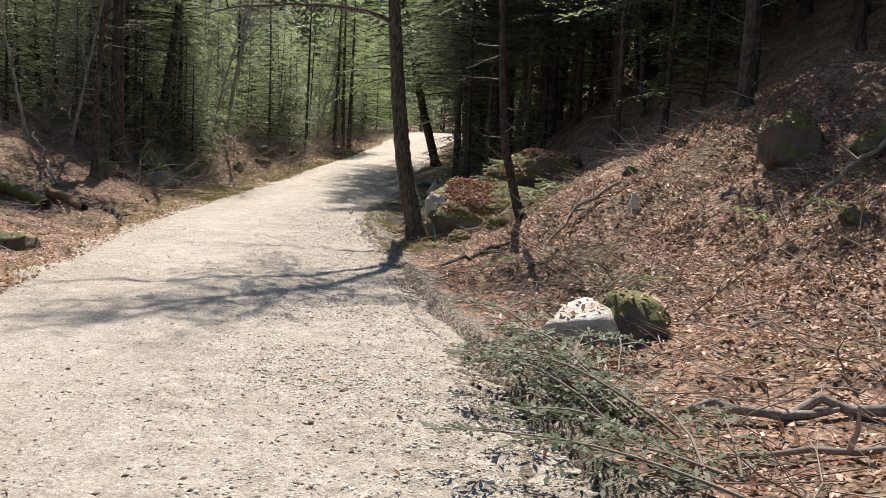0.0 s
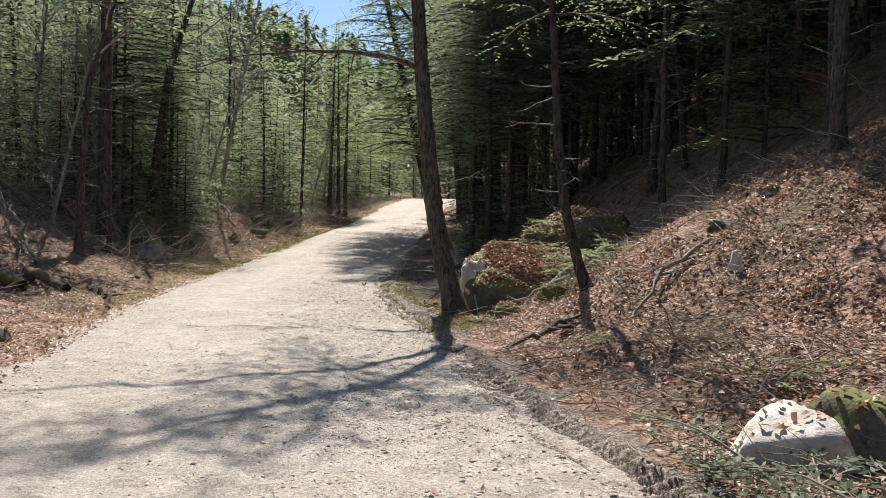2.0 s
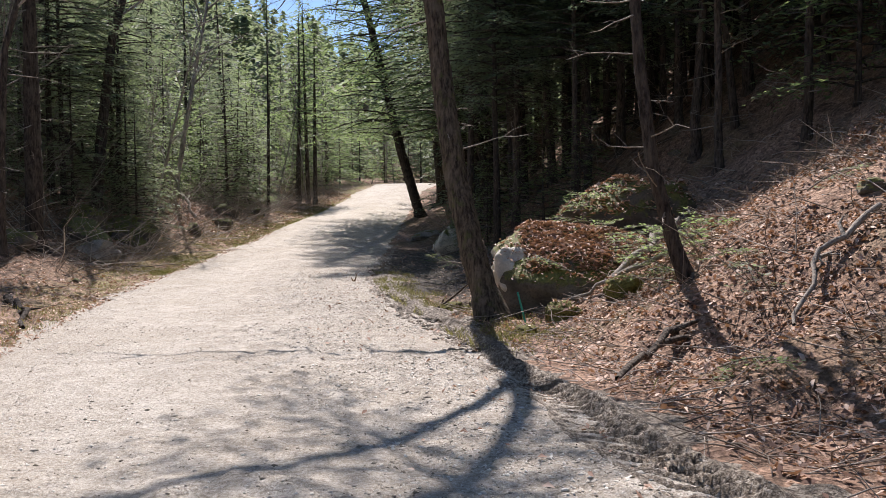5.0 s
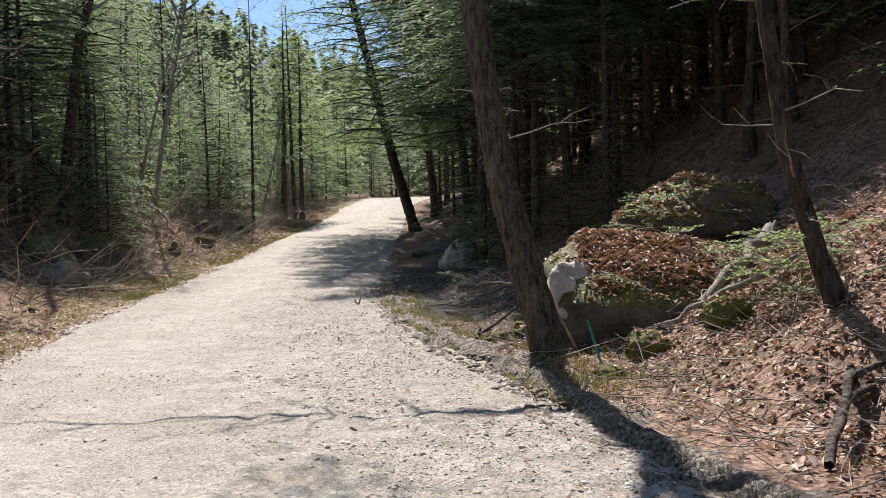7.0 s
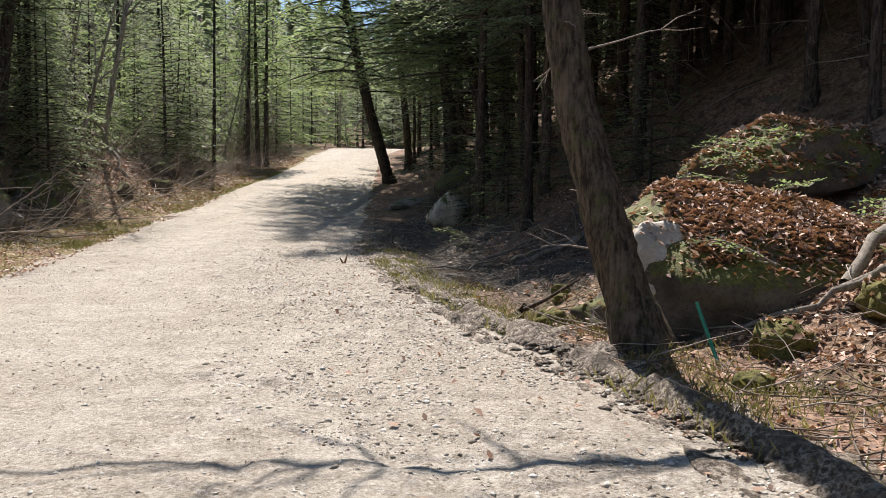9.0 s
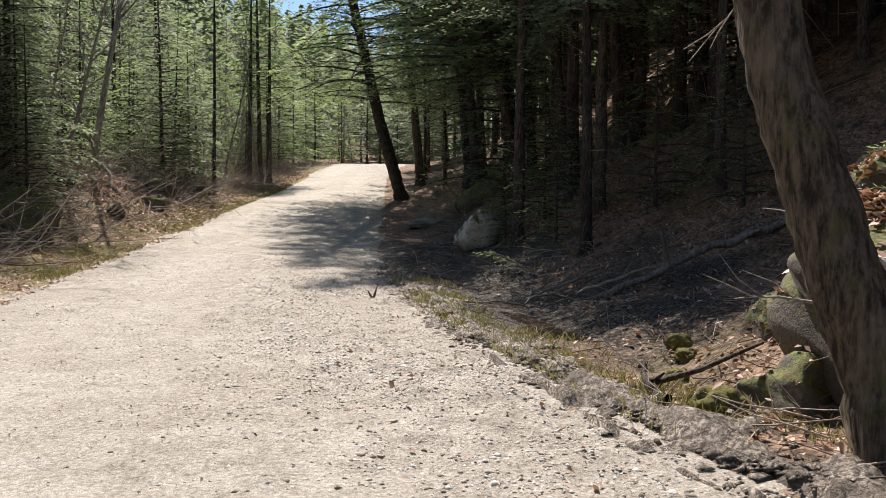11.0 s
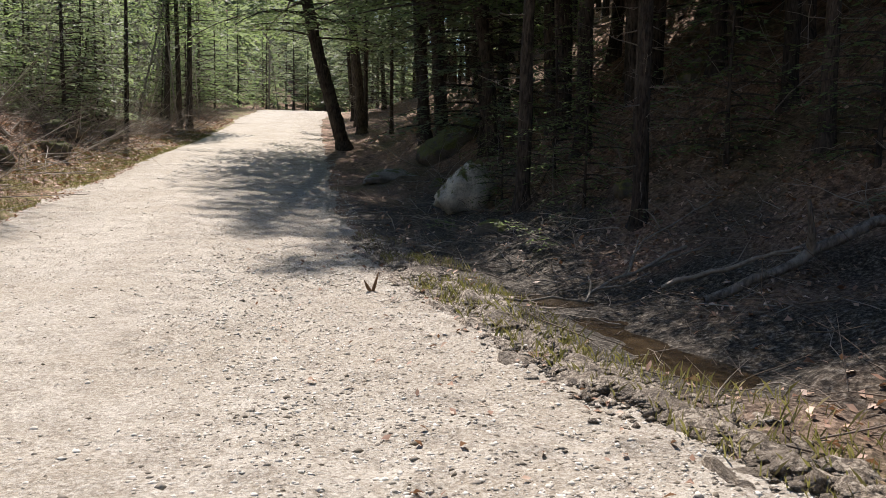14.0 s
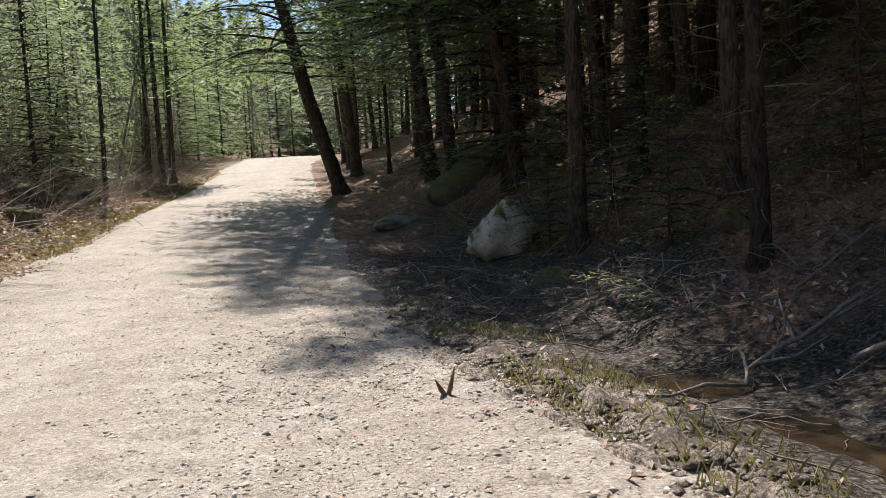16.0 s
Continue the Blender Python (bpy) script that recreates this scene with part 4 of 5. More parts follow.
def boulder(name, label, centre, half, mat, seed, turn=0.0, tip=(0, 0), chips=9, rough=0.2, square=0.5):
    """A boulder: a rounded lump, flattened by random fracture planes."""
    q = np.random.RandomState(seed)
    bm = bmesh.new()
    bmesh.ops.create_icosphere(bm, subdivisions=4, radius=1.0)
    planes = []
    for _ in range(chips):
        n = q.normal(0, 1, 3)
        n[2] = abs(n[2]) * 0.7
        planes.append((Vector(n / np.linalg.norm(n)), q.uniform(0.5, 0.8)))
    off = Vector(q.uniform(0, 50, 3))
    for v in bm.verts:
        c = v.co.copy()
        c = Vector([math.copysign(abs(w) ** (1 - 0.4 * square), w) for w in c])
        for n, d in planes:
            over = c.dot(n) - d
            if over > 0:
                c -= n * over * 0.92
        c *= 1 + rough * noise.noise(c * 1.6 + off) + rough * 0.5 * noise.noise(c * 4 + off)
        v.co = c
    m = Matrix.Translation(centre) @ Euler((radians(tip[0]), radians(tip[1]), radians(turn))).to_matrix().to_4x4() @ Matrix.Diagonal((*half, 1))
    bm.transform(m)
    ROCKS.append((BVHTree.FromBMesh(bm), centre[0], centre[1], 1.2 * max(half[:2])))
    me = bpy.data.meshes.new(name)
    bm.to_mesh(me)
    bm.free()
    me.polygons.foreach_set("use_smooth", np.ones(len(me.polygons), bool))
    return tagged(part(name, me, mat), label, "rock")


def top_at(x, y):
    """The height of the ground or of a rock on it."""
    z = ground_at(x, y)
    for tree, cx, cy, r in ROCKS:
        if abs(x - cx) > r or abs(y - cy) > r:
            continue
        hit = tree.ray_cast(Vector((x, y, 30)), Vector((0, 0, -1)))
        if hit[0] is not None and hit[0].z > z:
            z = hit[0].z
    return z


def on(x, y, up=0.0):
    return (x, y, ground_at(x, y) + up)


# one split boulder: shaded right face painted dark, sunlit left facet painted pale
boulder("boulder", "shaded dark half of a split boulder with a mossy top on leaf litter", (3.02, 4.5, 0.12), (0.50, 0.42, 0.40), ROCK_MOSS, 41, -18, (-4, 6), 3, 0.14, 0.8)
boulder("boulder", "sunlit pale bare granite half of a mossy split boulder", (2.58, 4.32, 0.03), (0.56, 0.40, 0.30), ROCK_PALE, 59, 10, (14, -16), 4, 0.12, 0.7)
boulder("boulder", "large rounded boulder under leaves with a pale bare corner", (2.12, 15.42, 0.46), (1.40, 1.12, 0.68), ROCK_MOSS, 42, 8, (23, 3), 0, 0.13, 0.75)
boulder("boulder", "bleached bare granite boulder beside a leaf covered one", (1.02, 14.98, 0.66), (0.31, 0.36, 0.35), ROCK_PALE, 58, 5, (0, 0), 3, 0.2, 0.5)
boulder("boulder", "mossy slab of rock on the dark slope", (3.45, 17.1, 1.80), (1.35, 0.85, 0.48), ROCK_MOSS, 43, 14, (6, -6), 6, square=0.9)
boulder("boulder", "pale boulder with mossy flanks beside the shaded road", (0.70, 29.3, 0.80), (0.56, 0.52, 0.47), ROCK_GREY, 44, 25, (0, -14), 6, 0.25, 0.5)
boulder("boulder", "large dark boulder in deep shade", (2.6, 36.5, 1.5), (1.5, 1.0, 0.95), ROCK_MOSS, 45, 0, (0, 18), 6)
boulder("boulder", "grey boulder at the foot of the bank", on(-9.2, 26.0, 0.06), (0.75, 0.5, 0.36), ROCK, 46, 20, (0, 0), 6)
boulder("boulder", "mossy rock beside the road", on(-5.6, 9.6, 0.06), (0.42, 0.3, 0.26), ROCK_MOSS, 47, 0)
boulder("boulder", "mossy boulder on the leafy slope", on(6.6, 9.3, 0.12), (0.62, 0.55, 0.5), ROCK_MOSS, 48, 30)
boulder("boulder", "mossy rock on the leafy slope", on(7.3, 8.3, 0.05), (0.4, 0.35, 0.3), ROCK_MOSS, 49)
boulder("boulder", "small pale stone on the slope", (4.32, 10.15, 1.2), (0.14, 0.12, 0.16), ROCK_PALE, 50)
boulder("boulder", "mossy rock beside the wet ditch", (1.65, 17.3, 0.28), (0.48, 0.42, 0.4), ROCK_MOSS, 51, 40)
boulder("boulder", "mossy boulder at the ditch", (0.75, 15.55, 0.02), (0.45, 0.4, 0.32), ROCK_MOSS, 52, 10)
boulder("boulder", "dark rock on the bank", on(-10.6, 29.0, 0.1), (0.9, 0.7, 0.5), ROCK_MOSS, 53)
boulder("boulder", "dark rock on the bank", on(-10.2, 23.2, 0.0), (0.6, 0.45, 0.32), ROCK_MOSS, 54)
boulder("boulder", "grey rock in the shaded verge", on(0.6, 26.5, 0.02), (0.3, 0.25, 0.2), ROCK_MOSS, 55)
boulder("boulder", "flat rock on the shaded verge", on(0.2, 35.5, 0.0), (0.9, 0.6, 0.22), ROCK, 56)
for i, (x, y, s) in enumerate(((-8.5, 38.2, 0.4), (-8.9, 41.0, 0.55), (-8.0, 44.6, 0.35), (-8.8, 35.2, 0.35), (-10.0, 27.4, 0.7), (-9.7, 30.0, 0.8), (-8.6, 48.0, 0.4))):
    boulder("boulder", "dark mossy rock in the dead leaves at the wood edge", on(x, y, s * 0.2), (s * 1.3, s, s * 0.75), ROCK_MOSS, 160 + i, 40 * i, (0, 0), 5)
for x, y, s, sd in ((1.5, 13.75, 0.2, 60), (0.8, 17.65, 0.1, 61), (0.72, 17.3, 0.08, 62), (0.5, 16.95, 0.08, 63), (0.9, 13.0, 0.12, 64), (2.3, 13.6, 0.22, 68), (0.15, 15.4, 0.14, 69)):
    tagged(boulder("moss_mound", "cushion of yellow green moss over a stone", on(x, y, s * 0.3), (s * 1.25, s, s * 0.85), MOSS, sd, 0, (0, 0), 0, 0.3, 0.0), category="moss")
for i in range(26):
    q = np.random.RandomState(300 + i)
    y = q.uniform(1, 34)
    d = q.uniform(1.6, 8)
    x = float(right_edge(y)) + d if i % 3 else float(left_edge(y)) - q.uniform(0.6, 6)
    s = q.uniform(0.08, 0.2)
    boulder("stone", "half buried mossy stone in the leaf litter", on(x, y, s * 0.1), (s * 1.3, s, s * 0.75), ROCK_MOSS, 400 + i, q.uniform(0, 180), chips=5)

# ---- fallen wood ----


def fallen(name, label, pts, r0, r1, mat, seed, forks=0, cat="branch"):
    q = np.random.RandomState(seed)
    p = np.array(pts, float)
    t = np.linspace(0, 1, 12)
    k = np.linspace(0, 1, len(p))
    line = np.column_stack([np.interp(t, k, p[:, c]) for c in range(3)])
    L = np.linalg.norm(p[-1] - p[0])
    w = q.normal(0, 0.012 * L, line.shape)
    w[0] = w[-1] = 0
    line += w
    s = Soup()
    s.tube(line, np.linspace(r0, r1, 12), 8 if r0 > 0.03 else 5, 0.06, q)
    for _ in range(forks):
        u = q.uniform(0.3, 0.95)
        b = np.array([np.interp(u, t, line[:, c]) for c in range(3)])
        d = (p[-1] - p[0]) / L + q.normal(0, 0.7, 3)
        d[2] = abs(d[2]) * 0.8
        l2 = L * q.uniform(0.1, 0.3)
        s.tube(np.array([b, b + d * l2 * 0.5, b + d * l2 + q.normal(0, 0.05, 3)]), [r1 * 0.8, r1 * 0.6, r1 * 0.3], 4)
    me = s.mesh(name, True)
    return tagged(part(name, me, mat), label, cat)


def lay(*xyu):
    return [on(x, y, u) for x, y, u in xyu]


LOG = "fallen_log"
fallen(LOG, "moss grown log lying on the leafy verge", lay((-9.4, 16.1, 0.12), (-7.8, 15.0, 0.1)), 0.14, 0.12, MOSS, 1, cat="log")
fallen(LOG, "dark rotten log lying on the leafy verge", lay((-8.7, 17.0, 0.1), (-7.3, 15.8, 0.08)), 0.11, 0.09, FUNGUS, 2, cat="log")
fallen("leaning_stick", "bleached bare stick leaning on the bank", lay((-11.3, 21.3, 0.5), (-9.2, 18.4, 0.03)), 0.035, 0.045, DEAD, 3, 2)
fallen("exposed_root", "dark root reaching down to the road", lay((-7.6, 17.6, 0.06), (-6.6, 15.8, 0.05), (-5.8, 14.2, 0.02)), 0.07, 0.03, BARK, 4, 1, "root")
fallen("fallen_branch", "thick dead branch lying across the leaf litter", lay((3.1, 2.15, 0.06), (3.7, 2.05, 0.1), (4.5, 1.95, 0.1), (6.0, 1.7, 0.15)), 0.03, 0.055, DEAD, 5, 4)
fallen("fallen_branch", "dead branch lying over twigs and needles", lay((3.2, 1.3, 0.05), (4.6, 1.1, 0.08)), 0.02, 0.03, TWIGS, 6, 3)
fallen(LOG, "long pale dead trunk leaning in the dark hollow", [on(0.9, 20.7, 0.06), on(2.0, 20.6, 0.22), on(3.4, 20.4, 0.25)], 0.04, 0.06, BARK_GREY, 7, 3, "log")
fallen("fallen_branch", "pale forked branch rising from the dark ditch", [on(0.95, 21.6, 0.08), (1.5, 21.0, 0.42), (1.95, 20.8, 0.62)], 0.03, 0.012, DEAD, 8, 3)
fallen("exposed_root", "bare brown branch curving into the ditch", lay((0.46, 17.6, 0.03), (0.2, 16.9, 0.06), (-0.05, 16.1, 0.05), (-0.1, 15.6, 0.05)), 0.012, 0.03, BARK, 9, 2, "root")
fallen(LOG, "pale bare log resting against the leafy boulder", [(2.2, 14.1, 0.55), (2.9, 14.6, 1.0), (3.6, 15.4, 1.35)], 0.05, 0.07, DEAD, 10, 1, "log")
fallen("fallen_branch", "pale dead branch on the leafy slope", lay((1.4, 14.2, 0.05), (2.1, 13.9, 0.1), (3.0, 13.7, 0.12)), 0.022, 0.04, DEAD, 11, 3)
fallen("fallen_branch", "curved dead branch on the leafy slope", lay((2.9, 10.0, 0.06), (3.4, 10.6, 0.2), (4.2, 10.9, 0.15)), 0.02, 0.035, DEAD, 12, 4)
fallen("fallen_branch", "dark branch lying on the leafy slope", lay((1.2, 9.6, 0.03), (2.1, 11.0, 0.05), (2.7, 12.0, 0.05)), 0.03, 0.05, BARK, 13, 2)
fallen("fallen_branch", "bare grey branch propped on the slope", lay((6.0, 7.6, 0.1), (6.8, 7.6, 0.35), (7.8, 7.8, 0.3)), 0.03, 0.04, DEAD, 14, 5)
fallen("fallen_branch", "thin pale stick on the gravel", lay((-2.35, 17.75, 0.05), (-2.05, 17.3, 0.05)), 0.008, 0.006, DEAD, 15)
fallen("fallen_branch", "dead branch at the shaded verge", lay((-0.7, 21.4, 0.06), (0.3, 21.9, 0.1), (1.5, 22.2, 0.15)), 0.012, 0.02, DEAD, 16, 4)
fallen("fallen_branch", "arched dead branch in the dark hollow", [on(0.7, 22.2, 0.02), on(1.3, 22.6, 0.35), on(2.2, 22.9, 0.25)], 0.007, 0.010, DEAD, 17, 2)
fallen("fallen_branch", "small dark stick lying on the gravel", lay((-5.55, 26.2, 0.06), (-5.1, 26.6, 0.06)), 0.02, 0.015, FUNGUS, 18)
fallen("fallen_branch", "bleached fallen pole at the edge of the wood", lay((-8.6, 63.5, 0.15), (-10.5, 64, 0.9), (-12.5, 64.5, 1.6)), 0.05, 0.07, DEAD, 19, 2)
fallen("fallen_branch", "leaning bleached dead pole on the bank", lay((-9.3, 37.5, 0.05), (-10.4, 38.6, 1.0), (-11.2, 39.4, 2.2)), 0.07, 0.04, DEAD, 20, 2)
fallen(LOG, "dark fallen trunk leaning on the bank", lay((-10.2, 36.0, 0.1), (-11.5, 33.5, 1.2), (-12.8, 31.0, 2.6)), 0.12, 0.09, BARK, 21, 3, "log")
fallen(LOG, "pale fallen trunk lying in the wood", lay((-9.5, 52.5, 0.2), (-15.5, 53.5, 0.3)), 0.09, 0.12, DEAD, 22, 2, "log")
fallen("fallen_branch", "dark shed branch lying on the gravel", lay((-2.62, 10.6, 0.05), (-2.4, 10.75, 0.05)), 0.016, 0.01, FUNGUS, 23)
fallen("fallen_branch", "small dark twig lying on the gravel", lay((-2.95, 17.95, 0.05), (-2.8, 18.0, 0.05)), 0.014, 0.01, FUNGUS, 24)


def standing_twig():
    """Two splinters of bark stuck upright in the gravel."""
    ob = tagged(new("broken_stick"), "short forked bark splinter stuck upright in gravel", "stick")
    ob.location = (-1.83, 22.05, 0.02)
    for pts in (((0, 0, -0.03), (0.03, 0, 0.06), (0.07, 0.02, 0.19)), ((0.0, 0, 0.0), (-0.035, 0, 0.05), (-0.07, 0.01, 0.12))):
        s = Soup()
        s.tube(np.array(pts), [0.016, 0.02, 0.005], 5, 0.1, np.random.RandomState(4))
        part("splinter", s.mesh("splinter"), FUNGUS, ob)


standing_twig()


def green_pipe():
    s = Soup()
    a, b = np.array([0.93, 14.0, 0.42]), np.array(on(1.02, 13.75, -0.04))
    s.tube(np.array([a, a * 0.7 + b * 0.3, a * 0.3 + b * 0.7, b]), [0.013, 0.015, 0.015, 0.013], 8)
    tagged(part("green_stake", s.mesh("green_stake", True), GREEN_PIPE), "green plastic stake leaning in the leaf litter", "stake")


green_pipe()

# ---- hemlock boughs near the ground ----


def bough(x, y, L, az, up, mat, label, seed, thick=1.0, height=0.05, leaf=0.055):
    """A low or cut bough: a limb, side twigs and flat rows of needles."""
    q = np.random.RandomState(seed)
    ob = tagged(new("hemlock_bough"), label, "bough", "hemlock boughs")
    ob.location = (x, y, top_at(x, y) + height)
    woody, lv = Soup(), []
    t = np.linspace(0, 1, 9)
    o = np.array([math.cos(az), math.sin(az), 0])
    line = o * (L * t)[:, None] + q.normal(0, 0.02 * L, (9, 3)).cumsum(0) * t[:, None]
    gz = np.array([ground_at(x + a, y + b) for a, b in line[:, :2]]) - ob.location.z
    line[:, 2] = np.maximum(up * L * np.sin(t * 2.2) , gz + 0.04)
    woody.tube(line, np.linspace(0.012 * thick, 0.003, 9), 5)
    n = int(L / 0.06)
    for i in range(n):
        u = 0.06 + 0.94 * i / n
        at = np.array([np.interp(u, t, line[:, c]) for c in range(3)])
        tl = (0.42 * L * (1.02 - u) + 0.12) * q.uniform(0.5, 1.1)
        a2 = az + (1 if i % 2 else -1) * q.uniform(0.5, 1.1)
        d = np.array([math.cos(a2), math.sin(a2), q.uniform(-0.15, 0.35)])
        e = at + d * (tl * np.linspace(0, 1, 4))[:, None]
        e[:, 2] -= 0.12 * tl * np.linspace(0, 1, 4) ** 2
        woody.tube(e, [0.004, 0.003, 0.0025, 0.0015], 3)
        m = max(4, int(tl / (leaf * 0.42)))
        w = (np.arange(m) + 0.5) / m
        p = np.column_stack([np.interp(w, np.linspace(0, 1, 4), e[:, c]) for c in range(3)])
        a3 = a2 + np.where(np.arange(m) % 2 == 0, 1, -1) * q.uniform(0.6, 1.1, m)
        d3 = np.stack([np.cos(a3), np.sin(a3), q.uniform(-0.3, 0.5, m)], -1)
        ln = leaf * q.uniform(0.6, 1.5, m)[:, None]
        nx = np.stack([-np.sin(a3), np.cos(a3), q.uniform(-0.6, 0.6, m)], -1) * (ln * 0.2)
        lv.append(np.stack([p, p + d3 * ln * 0.55 + nx, p + d3 * ln, p + d3 * ln * 0.45 - nx], 1).reshape(-1, 3))
    tagged(part("twig_mass", woody.mesh("twig_mass"), TWIGS, ob), kind="stuff")
    v = np.concatenate(lv)
    tagged(part("needles", mesh_of("needles", v, np.arange(len(v)).reshape(-1, 4)), mat, ob), kind="stuff")
    return ob


q = np.random.RandomState(77)
for i in range(17):
    u = q.uniform()
    x, y = 2.15 + 0.75 * u + q.uniform(-0.25, 0.45), 3.6 - 3.2 * u + q.uniform(-0.4, 0.4)
    bough(x, y, q.uniform(0.7, 1.5), q.uniform(1.2, 3.9), q.uniform(0.05, 0.3), NEEDLES_GREY, "grey green cut hemlock bough lying on the verge", 500 + i)
for i, (x, y) in enumerate(((2.5, 13.2), (2.7, 13.0), (2.4, 13.6), (2.85, 13.5), (1.7, 14.25), (2.8, 14.2), (3.0, 12.8), (2.9, 12.2))):
    bough(x, y, q.uniform(0.6, 1.1), q.uniform(2.6, 5.2), q.uniform(0.15, 0.45), NEEDLES_PALE, "fresh green hemlock bough drooping over the boulder", 600 + i, height=0.12)
for i, (x, y) in enumerate(((2.45, 16.2), (2.7, 15.8), (2.4, 16.5))):
    bough(x, y, q.uniform(0.6, 1.0), q.uniform(3.0, 4.6), q.uniform(0.0, 0.25), NEEDLES_PALE, "green hemlock bough hanging from the mossy slab", 640 + i, height=0.1)
for i in range(8):
    x, y = q.uniform(2.9, 3.7), q.uniform(13.0, 13.9)
    bough(x, y, q.uniform(0.6, 1.0), q.uniform(3.2, 5.0), q.uniform(0.1, 0.3), NEEDLES_PALE, "green hemlock bough spreading low beside the boulder", 660 + i, height=0.12)
for i, (x, y) in enumerate(((2.5, 16.8), (2.7, 16.6), (2.4, 17.1), (3.2, 16.5), (3.7, 16.5))):
    bough(x, y, q.uniform(0.4, 0.65), q.uniform(3.0, 4.6), q.uniform(0.05, 0.2), NEEDLES_PALE, "green hemlock bough drooping from the mossy slab", 680 + i, height=0.04)
for i in range(26):
    y = q.uniform(5, 13) if i % 2 else q.uniform(18, 32)
    x = float(right_edge(y)) + q.uniform(1.4, 5.5)
    bough(x, y, q.uniform(0.4, 0.9), q.uniform(0, 6.28), q.uniform(0.1, 0.5), NEEDLES if i % 3 else NEEDLES_PALE, "low hemlock seedling bough on the leafy slope", 700 + i)

# ---- litter: leaves, stones, twigs, grass, each past counting ----


def scatter(count, ys, ds, sides, seed, power=1.0):
    q = np.random.RandomState(seed)
    y = q.uniform(*ys, count)
    d = ds[0] + (ds[1] - ds[0]) * q.uniform(0, 1, count) ** power
    right = q.uniform(0, 1, count) < sides
    return np.where(right, right_edge(y) + d, left_edge(y) - d), y, q


def leaf_mesh(x, y, z, size, q, curl=0.6):
    """Curled leaves, each a bent blade of two quads."""
    n = len(x)
    a, t1, t2 = q.uniform(0, 6.28, n), q.normal(0, 0.4, n), q.normal(0, 0.4, n)
    u = np.stack([np.cos(a), np.sin(a), t1], -1)
    w = np.stack([-np.sin(a), np.cos(a), t2], -1)
    s = (size * q.uniform(0.6, 1.3, n))[:, None]
    o = np.stack([x, y, z], -1)
    up = np.array([0, 0, 1.0]) * s * curl * q.uniform(-0.3, 1.2, n)[:, None]
    pts = [o - u * s, o - u * s * 0.1 + w * s * 0.5 + up, o + u * s, o + u * s * 0.05 - w * s * 0.5 + up * q.uniform(0.2, 1, n)[:, None]]
    mid = o + up * 0.15
    v = np.stack(pts + [mid], 1).reshape(-1, 3)
    b = np.arange(n)[:, None] * 5
    f = np.concatenate([b + [0, 4, 1, 1][:3], b + [1, 4, 2], b + [2, 4, 3], b + [3, 4, 0]])
    return mesh_of("leaf_litter", v, f)


def lifted(x, y, up):
    z = land(x, y)
    near = np.zeros(len(x), bool)
    for _, cx, cy, r in ROCKS:
        near |= (np.abs(x - cx) < r) & (np.abs(y - cy) < r)
    for i in np.nonzero(near)[0]:
        z[i] = top_at(float(x[i]), float(y[i]))
    return z + up


x1, y1, q1 = scatter(46000, (-2, 15), (0.35, 7.5), 1.0, 81, 0.8)
x2, y2, q2 = scatter(15000, (13, 32), (0.5, 6), 1.0, 82)
x3, y3, q3 = scatter(20000, (3, 40), (-0.15, 5.5), 0.0, 83, 1.3)
xa, ya = np.concatenate([x1, x2, x3]), np.concatenate([y1, y2, y3])
thin = value_noise(xa, ya, 0.9, 85) + 0.6 * value_noise(xa, ya, 0.3, 86) + np.random.RandomState(3).uniform(-0.7, 0.7, len(xa)) > -0.5
wet = (ya > 15.5) & (ya < 27) & (land(xa, ya) < -0.06)
wet |= np.random.RandomState(4).uniform(0, 1, len(xa)) < 0.85 * dampness(xa, ya)
xa, ya = xa[thin & ~wet], ya[thin & ~wet]
qa = np.random.RandomState(84)
za = lifted(xa, ya, qa.uniform(0.006, 0.04, len(xa)))
tagged(part("leaf_litter", leaf_mesh(xa, ya, za, 0.035 * np.ones(len(xa)), qa), LEAVES), "dry curled brown leaves covering the forest floor", "leaves", kind="stuff")
x4, y4, q4 = scatter(12000, (34, 66), (0.2, 7), 0.0, 87)
tagged(part("leaf_litter", leaf_mesh(x4, y4, land(x4, y4) + 0.02, 0.07 * np.ones(12000), q4), LEAVES), "dry brown leaves on the far verge", "leaves", kind="stuff")
# leaves lying thick on the big boulder, and blown onto the road
xb, yb = qa.uniform(1.15, 4.4, 12000), qa.uniform(14.4, 17.4, 12000)
zb = np.array([top_at(float(a), float(b)) for a, b in zip(xb, yb)])
keep = (zb > 0.66) & ((zb < 1.62) & (yb < 16.3 - 0.15 * (xb > 2.7)) | (qa.uniform(0, 1, len(zb)) < 0.3))
tagged(part("leaf_litter", leaf_mesh(xb[keep], yb[keep], zb[keep] + 0.012, 0.05 * np.ones(keep.sum()), qa), LEAVES), "dry brown leaves heaped on a boulder", "leaves", kind="stuff")
yc = qa.uniform(-2, 26, 420)
xc = right_edge(yc) - 0.15 - 1.6 * qa.uniform(0, 1, 420) ** 2
tagged(part("leaf_litter", leaf_mesh(xc, yc, np.maximum(road_height(xc, yc), land(xc, yc)) + 0.015, 0.028 * np.ones(420), qa), LEAVES), "brown leaves blown onto the gravel", "leaves", kind="stuff")


